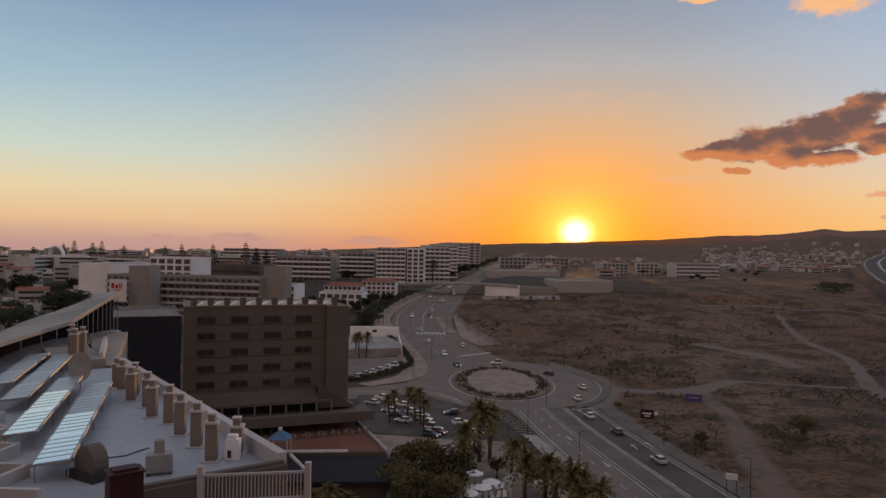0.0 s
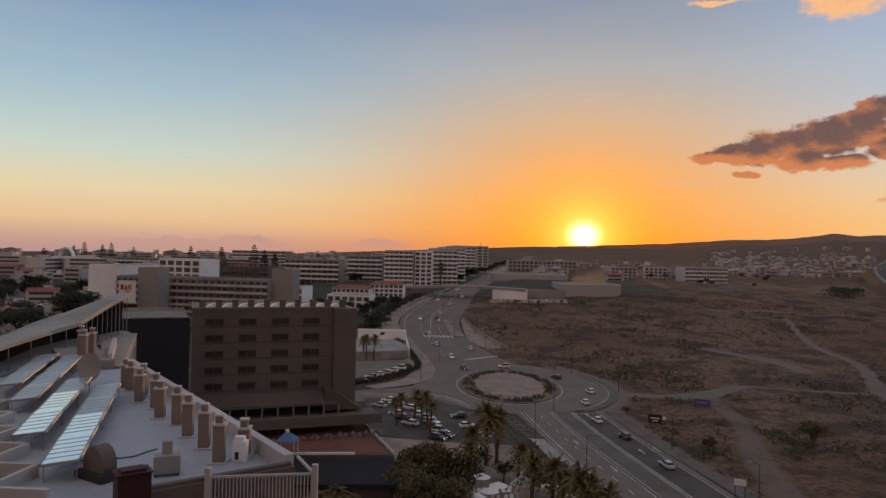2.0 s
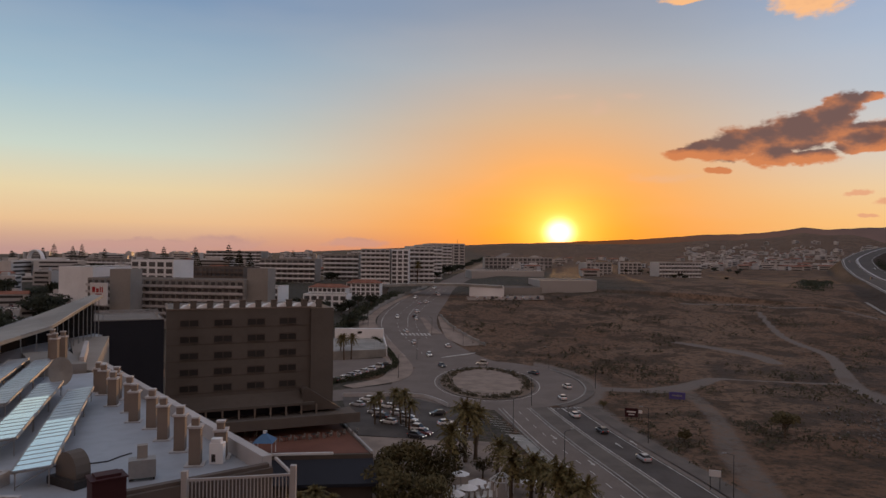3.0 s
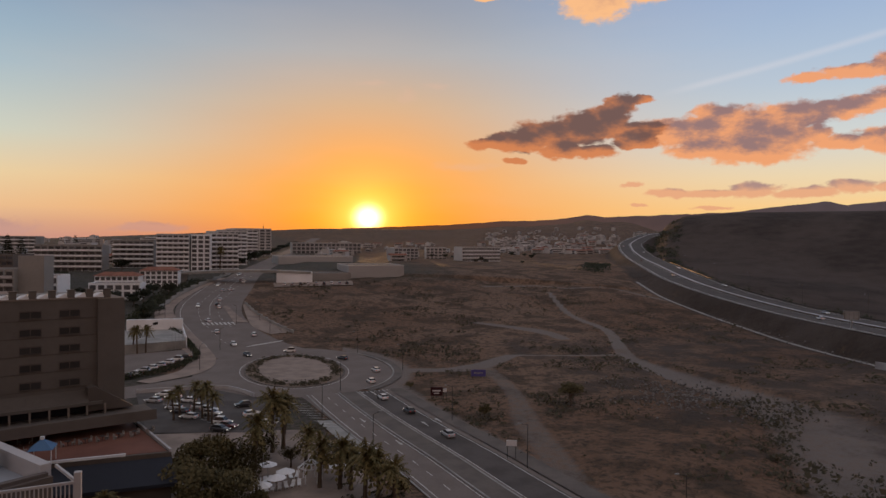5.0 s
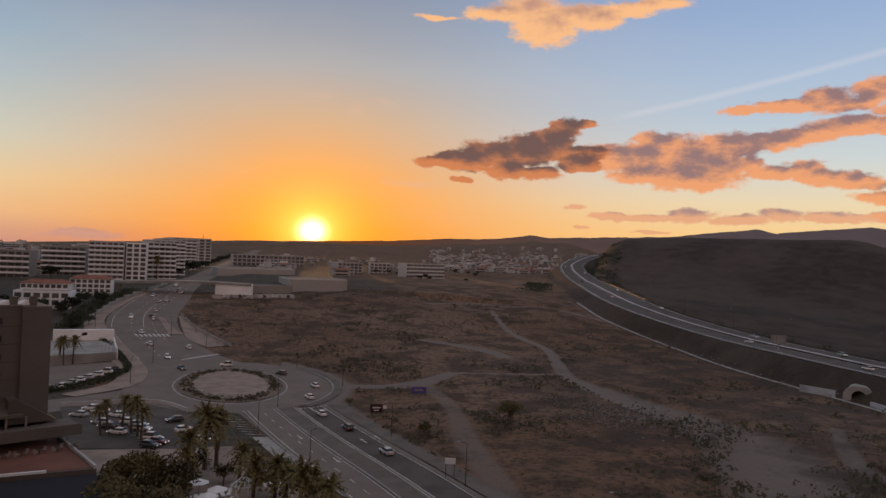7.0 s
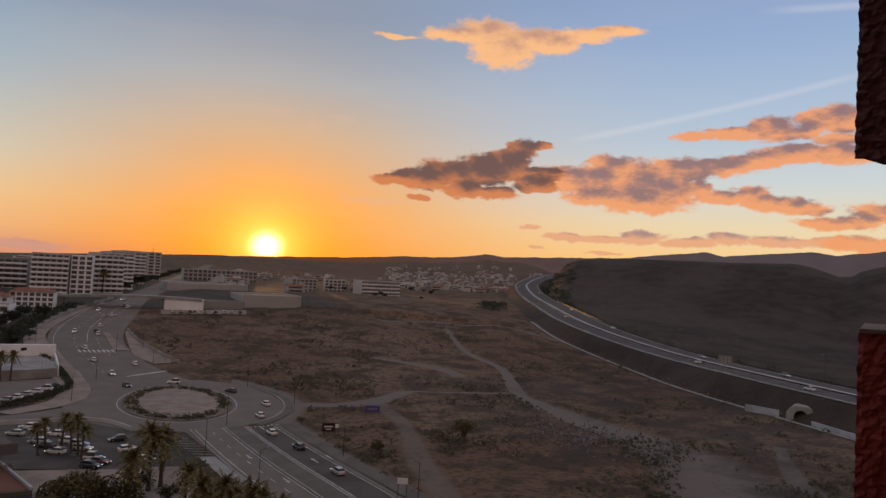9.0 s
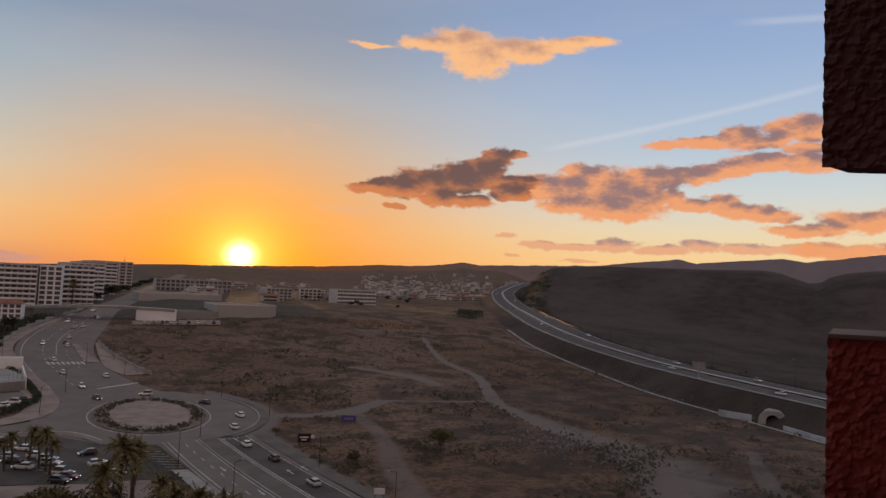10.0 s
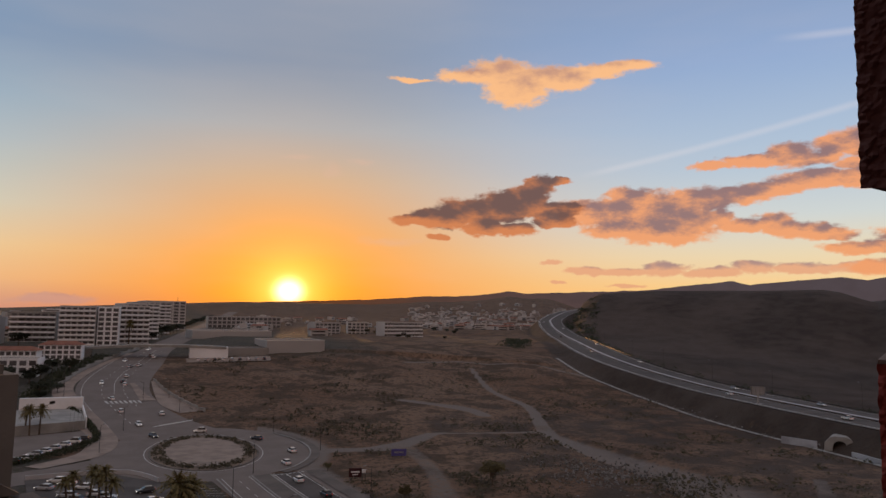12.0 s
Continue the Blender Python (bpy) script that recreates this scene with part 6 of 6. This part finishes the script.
CARS = [car_kind(paint_material("white_paint", (0.72, 0.72, 0.72)), "white hatchback car on asphalt"),
        car_kind(paint_material("silver_paint", (0.42, 0.43, 0.45)), "silver-grey hatchback car on asphalt"),
        car_kind(paint_material("black_paint", (0.025, 0.025, 0.03)), "black hatchback car on asphalt"),
        car_kind(paint_material("red_paint", (0.14, 0.02, 0.02)), "dark red hatchback car on asphalt"),
        car_kind(paint_material("white_van_paint", (0.74, 0.74, 0.73)), "tall white people carrier on asphalt", 1.2)]


def put_car(kind, x, y, heading, lift=0.14, z=None):
    dx, dy = math.cos(radians(heading)), math.sin(radians(heading))
    base = gz(x, y) if z is None else z
    rise = 0 if z is not None else math.degrees(math.atan2(gz(x + dx, y + dy) - gz(x - dx, y - dy), 2))
    copy_thing(CARS[kind], pose(x, y, base + lift, 0, -rise, heading))


# In the hotel car park.
for kind, x, y, a in ((0, -16.5, 193.7, 160), (0, -14.0, 190.2, 165), (0, -10.2, 184.9, 150), (1, -13.0, 178.1, 150), (2, -11.3, 173.6, 150), (0, -9.0, 168.1, 150), (0, -7.0, 177.0, -25), (1, -4.8, 173.8, -25), (0, -4.0, 170.0, -25),
                      (4, -1.5, 161.2, -30), (2, 3.1, 176.8, 190), (0, 5.0, 167.0, 20), (0, 8.0, 157.8, 20), (2, -2.0, 155.5, -30), (3, -0.4, 157.8, -30), (1, -18.5, 187, 150)):
    put_car(kind, x, y, a, 0.15)
# Below the court.
for k, (x, y) in enumerate(((-29.5, 221.0), (-27.4, 224.0), (-25.3, 227.0), (-23.6, 230.6), (-21.6, 234.5), (-19.4, 238.8), (-17.0, 243.4), (-14.8, 247.2))):
    put_car((2, 0, 1, 0, 1, 0, 4, 2)[k], x, y, 150 + 2 * k, 0.32 if y < 226 else 0.75)
# On the roads.
for kind, x, y, a in ((1, 44.4, 139.1, 98), (2, 41.4, 160.5, 98), (0, 38.2, 176.0, 98), (0, 39.2, 197.0, 95), (0, 44.0, 213.4, 98), (2, 37.0, 236.5, 130), (4, 20.5, 253.8, 170), (0, 9.0, 287.1, 98), (0, -5.4, 294.4, 100), (0, -9.5, 318.0, 110),
                      (0, -5.4, 347.3, 95), (2, -6.4, 354.4, 95), (0, -5.1, 366.5, 85), (0, 0.2, 394.9, 72), (1, -4.0, 391.9, 72), (0, -6.9, 410.0, -105), (1, 6.1, 428.2, 75), (0, 7.4, 421.1, 75), (0, 1.2, 269.9, -80), (2, 5.7, 249.5, -70), (0, -15, 352, -90), (0, 5.0, 452, -110), (2, 10, 470, 72)):
    put_car(kind, x, y, a)
for d0, off, kind, a in ((172, 6, 0, 80), (248, 8, 0, 75), (256, 24, 1, -105), (352, 26, 0, -100), (395, 10, 0, 66), (470, 26, 0, -118), (560, 8, 2, 60), (206, 25, 1, -98), (690, 24, 0, -118), (760, 6, 0, 60)):
    p = HW[int(np.argmin(abs(HW[:, 1] - d0)))]
    q = HW[int(np.argmin(abs(HW[:, 1] - d0))) + 1] - p
    q = q[:2] / np.linalg.norm(q[:2])
    put_car(kind, p[0] + q[1] * off, p[1] - q[0] * off, math.degrees(math.atan2(q[1], q[0])) + (0 if off < 18 else 180), 0.28, p[2])
# Kerbside in the town street.
for k in range(22):
    u = k / 22
    x, y = -172 - 74 * u + (7 if k % 2 else -7), 282 + 112 * u + (4 if k % 2 else -4)
    put_car((0, 1, 2, 0, 4)[k % 5], x, y, 124 + (4 if k % 2 else -4), 0.2)
for k in range(14):
    put_car((0, 1, 2, 0)[k % 4], -196 + 2.7 * (k % 7) - 24 * (k // 7), 330 + 1.9 * (k % 7) + 34 * (k // 7), 30, 0.2)
for k in range(9):
    put_car((0, 1, 2)[k % 3], 30 + 4.6 * k, 409.5 + 0.3 * k, 84, 0.35)
for c0 in CARS:
    for c in list(c0.children_recursive) + [c0]:
        bpy.data.objects.remove(c)
strip("road_town", [(-160, 264, 8), (-178, 288, 8), (-212, 336, 8), (-248, 396, 8), (-300, 480, 8), (-350, 560, 8)], 8, lambda h: -h, lambda h: h, 0.1, M_ASPHALT, "asphalt street through the town with parked cars", "road")


# ---------------------------------------------------------------- lamps, signs, culvert
def lamp_kind(h, arm):
    l = thing("street_lamp", pose(0, 0, -60), "slim grey steel street lamp", "street lamp", "street lamps")
    part("pole", Shape().tube((0, 0, 0), (0, 0, h), 0.09, 0.05, 8), M_DARKMETAL, l)
    s = Shape()
    last = Vector((0, 0, h))
    for k in range(1, 6):
        q = Vector((arm * math.sin(k / 5 * math.pi / 2), 0, h + 0.5 * (1 - math.cos(k / 5 * math.pi / 2)) * 0.2 + 0.35 * k / 5))
        s.tube(last, q, 0.04, sides=6)
        last = q
    part("arm", s, M_DARKMETAL, l)
    part("head", Shape().box(arm - 0.1, -0.13, h + 0.3, arm + 0.55, 0.13, h + 0.45), M_METAL, l)
    return l


LAMPS = [lamp_kind(8, 1.4), lamp_kind(11, 1.8)]
for x, y, a, k in ((-9.2, 228.6, 60, 0), (2.4, 312.0, 170, 0), (29.0, 188.5, 90, 0), (-3.6, 262.4, 0, 0), (20.5, 160.6, 20, 0), (49.3, 151.3, 180, 0), (63.6, 84.7, 180, 0), (52.5, 116.0, 180, 0), (52.9, 214, 180, 0), (12.5, 318, 180, 0), (-27, 318, 0, 0), (-30, 350, 0, 0), (26.6, 131, 20, 0), (15.5, 290, 180, 0), (44, 246, 200, 0)):
    copy_thing(LAMPS[k], pose(x, y, gz(x, y), 0, 0, a))
for d0 in (150, 195, 238, 282, 330, 385, 450):
    i = int(np.argmin(abs(HW[:, 1] - d0)))
    copy_thing(LAMPS[1], pose(HW[i][0] + 31.6, HW[i][1] - 5, gz(HW[i][0] + 31.6, HW[i][1] - 5) - 0.05, 0, 0, 180))
for l in LAMPS:
    for c in list(l.children) + [l]:
        bpy.data.objects.remove(c)


def billboard(name, x, y, turn, w, h, z0, mat, bars, bar_mat, label, lift=0.0):
    b = thing(name, pose(x, y, gz(x, y) + lift, 0, 0, turn), label, "sign")
    part("panel", Shape().box(-w / 2, -0.08, z0, w / 2, 0.08, z0 + h), mat, b)
    for sx in (-w * 0.4, w * 0.4):
        part("post", Shape().tube((sx, 0.1, -0.3), (sx, 0.1, z0 + 0.2), 0.07), M_DARKMETAL, b)
    for bx, bz, bw, bh in bars:
        part("lettering_bar", Shape().box(bx - bw / 2, -0.11, z0 + bz, bx + bw / 2, -0.08, z0 + bz + bh), bar_mat, b)
    return b


billboard("billboard", 52.0, 173.0, -14, 3.2, 2.2, 0.9, M_MAROON, ((0, 1.1, 2.2, 0.35), (0, 0.5, 1.4, 0.25)), M_SIGNWHITE, "dark red roadside billboard with pale lettering bars")
billboard("billboard", 72.2, 196.2, -18, 4.4, 2.0, 0.5, M_SIGNBLUE, tuple((-1.2 + 0.4 * k, 0.8, 0.25, 0.5) for k in range(7)), M_CONCRETE, "violet-blue billboard with faint lettering on the waste ground")
billboard("advert_panel", 51.6, 121.4, -24, 2.0, 1.1, 2.6, M_SIGNWHITE, (), M_SIGNWHITE, "small white panel on a thin post by the road")
billboard("advert_panel", 54.0, 172.0, -14, 0.9, 0.8, 2.0, M_SIGNWHITE, (), M_SIGNWHITE, "small white panel beside the red billboard")
g = thing("gantry_sign", pose(235.0, 212.0, gz(235, 212) + 0.2, 0, 0, -42), "grey motorway gantry sign seen from behind", "sign")
part("panel", Shape().box(-2.7, -0.1, 3.6, 2.7, 0.1, 7.0), M_METAL, g)
part("post", Shape().box(-0.3, -0.2, -1.2, 0.3, 0.2, 3.6).box(-1.6, -0.8, -1.5, 1.6, 0.8, 0.1), M_METAL, g)
for k in range(4):
    part("stiffener", Shape().box(-2.4 + 1.6 * k - 0.05, -0.16, 3.6, -2.4 + 1.6 * k + 0.05, -0.1, 7.0), M_DARKMETAL, g)

culvert = thing("culvert", pose(211.6, 158.4, 0.0, 0, 0, -58), "arched concrete culvert mouth in the motorway bank", "culvert")
s = Shape()
steps = [(2.2 * math.cos(math.pi * k / 12), 1.4 + 2.2 * math.sin(math.pi * k / 12)) for k in range(13)]
outer = [(4.6, 0), (4.6, 2.6), (2.4, 5.0), (-2.4, 5.0), (-4.6, 2.6), (-4.6, 0)]
ins = [(2.2, 0)] + steps + [(-2.2, 0)]
for k in range(len(ins) - 1):
    a, b = ins[k], ins[k + 1]
    fa, fb = k / (len(ins) - 1) * 5, (k + 1) / (len(ins) - 1) * 5
    pa = [outer[int(min(fa, 4.999))][m] + (outer[int(min(fa, 4.999)) + 1][m] - outer[int(min(fa, 4.999))][m]) * (fa - int(min(fa, 4.999))) for m in (0, 1)]
    pb = [outer[int(min(fb, 4.999))][m] + (outer[int(min(fb, 4.999)) + 1][m] - outer[int(min(fb, 4.999))][m]) * (fb - int(min(fb, 4.999))) for m in (0, 1)]
    s.add([(a[0], 0, a[1]), (b[0], 0, b[1]), (pb[0], 0, pb[1]), (pa[0], 0, pa[1]), (a[0], 7, a[1]), (b[0], 7, b[1]), (pb[0], 9, pb[1]), (pa[0], 9, pa[1])], [(0, 1, 2, 3), (1, 0, 4, 5), (3, 2, 6, 7)])
part("headwall", s, M_CONCRETE, culvert)
# Dark sheet closes the short tunnel; its colour supplies the shade inside.
part("tunnel_end", Shape().box(-2.4, 7, -0.2, 2.4, 7.2, 3.8), M_DARKMETAL, culvert, "dark sheet standing in for shade deep in the tunnel")
for name, pts, h in (("painted_wall", [(207.5, 177.5), (210.5, 166.0)], 2.4), ("painted_wall", [(208.5, 152), (205.5, 141), (203, 130)], 1.6)):
    w = thing(name, Matrix(), "low whitewashed wall with faded painting at the bank foot", "wall", "bank foot walls")
    for a, b in zip(pts[:-1], pts[1:]):
        part("wall_panel", bar(a, b, 0.5, gz(*a) - 1, gz(*a) + h), M_WHITESTONE, w)
foot = [(p[0], p[1], 0) for p in HIGHWAY[1:8]]
strip("gutter_path", foot, 5, -15.2, -13.2, 0.22, M_CONCRETE, "pale concrete gutter along the bank foot", "path")

# ---------------------------------------------------------------- hotel garden
gz0 = thing("gazebo", pose(13.3, 119.5, 0.1), "white timber gazebo with a slatted pointed roof", "gazebo")
for k in range(6):
    a = k * math.tau / 6
    part("post", Shape().box(-0.08, -0.08, 0, 0.08, 0.08, 2.5, Matrix.Translation((2 * math.cos(a), 2 * math.sin(a), 0))), M_WHITE, gz0)
    b = a + math.tau / 6
    part("beam", Shape().tube((2 * math.cos(a), 2 * math.sin(a), 2.5), (2 * math.cos(b), 2 * math.sin(b), 2.5), 0.08, sides=6), M_WHITE, gz0)
    part("rafter", Shape().tube((2.2 * math.cos(a), 2.2 * math.sin(a), 2.5), (0, 0, 4.0), 0.07, sides=6), M_WHITE, gz0)
    c2 = a + math.tau / 12
    part("rafter", Shape().tube((1.9 * math.cos(c2), 1.9 * math.sin(c2), 2.5), (0, 0, 4.0), 0.05, sides=6), M_WHITE, gz0)
    part("ring_beam", Shape().tube((1.1 * math.cos(a), 1.1 * math.sin(a), 3.2), (1.1 * math.cos(b), 1.1 * math.sin(b), 3.2), 0.05, sides=6), M_WHITE, gz0)
part("finial", Shape().tube((0, 0, 3.9), (0, 0, 4.5), 0.06, 0.01, 6), M_WHITE, gz0)
shade = thing("parasol", pose(0, 0, -60), "closed-weave white garden parasol", "parasol", "garden parasols")
part("canopy", Shape().add([(1.7 * math.cos(k * math.tau / 8), 1.7 * math.sin(k * math.tau / 8), 2.1) for k in range(8)] + [(0, 0, 2.8)], [(k, (k + 1) % 8, 8) for k in range(8)]), M_WHITE, shade)
part("pole", Shape().tube((0, 0, 0), (0, 0, 2.75), 0.04, sides=6), M_METAL, shade)
part("base", Shape().tube((0, 0, 0), (0, 0, 0.12), 0.35, sides=10), M_CONCRETE, shade)
for x, y in ((-13.2, 117.2), (-10.2, 117.6), (-7.6, 119.0), (6.4, 123.7), (9.1, 119.3), (5.0, 113.5), (7.4, 116.4), (-16.4, 98.4), (18.0, 119.8), (-14.0, 98.8)):
    copy_thing(shade, pose(x, y, 0.1, 0, 0, x * 17))
for c in list(shade.children) + [shade]:
    bpy.data.objects.remove(c)
bed = thing("sun_lounger", pose(0, 0, -60), "white sun lounger with reclined back", "sun lounger", "garden loungers")
part("frame", Shape().box(-0.95, -0.32, 0.28, 0.4, 0.32, 0.36).add([(0.4, -0.32, 0.3), (1.0, -0.32, 0.75), (1.0, 0.32, 0.75), (0.4, 0.32, 0.3), (0.4, -0.32, 0.36), (0.97, -0.32, 0.81), (0.97, 0.32, 0.81), (0.4, 0.32, 0.36)], [(3, 2, 1, 0), (4, 5, 6, 7), (0, 1, 5, 4), (2, 3, 7, 6), (1, 2, 6, 5)]), M_WHITE, bed)
for sx in (-0.85, 0.35):
    for sy in (-0.28, 0.28):
        part("leg", Shape().box(sx - 0.03, sy - 0.03, 0, sx + 0.03, sy + 0.03, 0.28), M_WHITE, bed)
for k in range(16):
    copy_thing(bed, pose(3.6 + 1.1 * (k % 8), 116.0 + 4.2 * (k // 8) + 0.3 * (k % 8), 0.1, 0, 0, 75 + 10 * (k % 3)))
for c in list(bed.children) + [bed]:
    bpy.data.objects.remove(c)
mast = thing("radio_mast", pose(50, 1150, gz(50, 1150)), "far red-and-white lattice radio mast", "mast")
part("tower", Shape().tube((0, 0, -1), (0, 0, 34), 1.2, 0.4, 6), M_DARKMETAL, mast)
part("antenna", Shape().tube((0, 0, 34), (0, 0, 40), 0.3, 0.1, 6), M_DARKMETAL, mast)
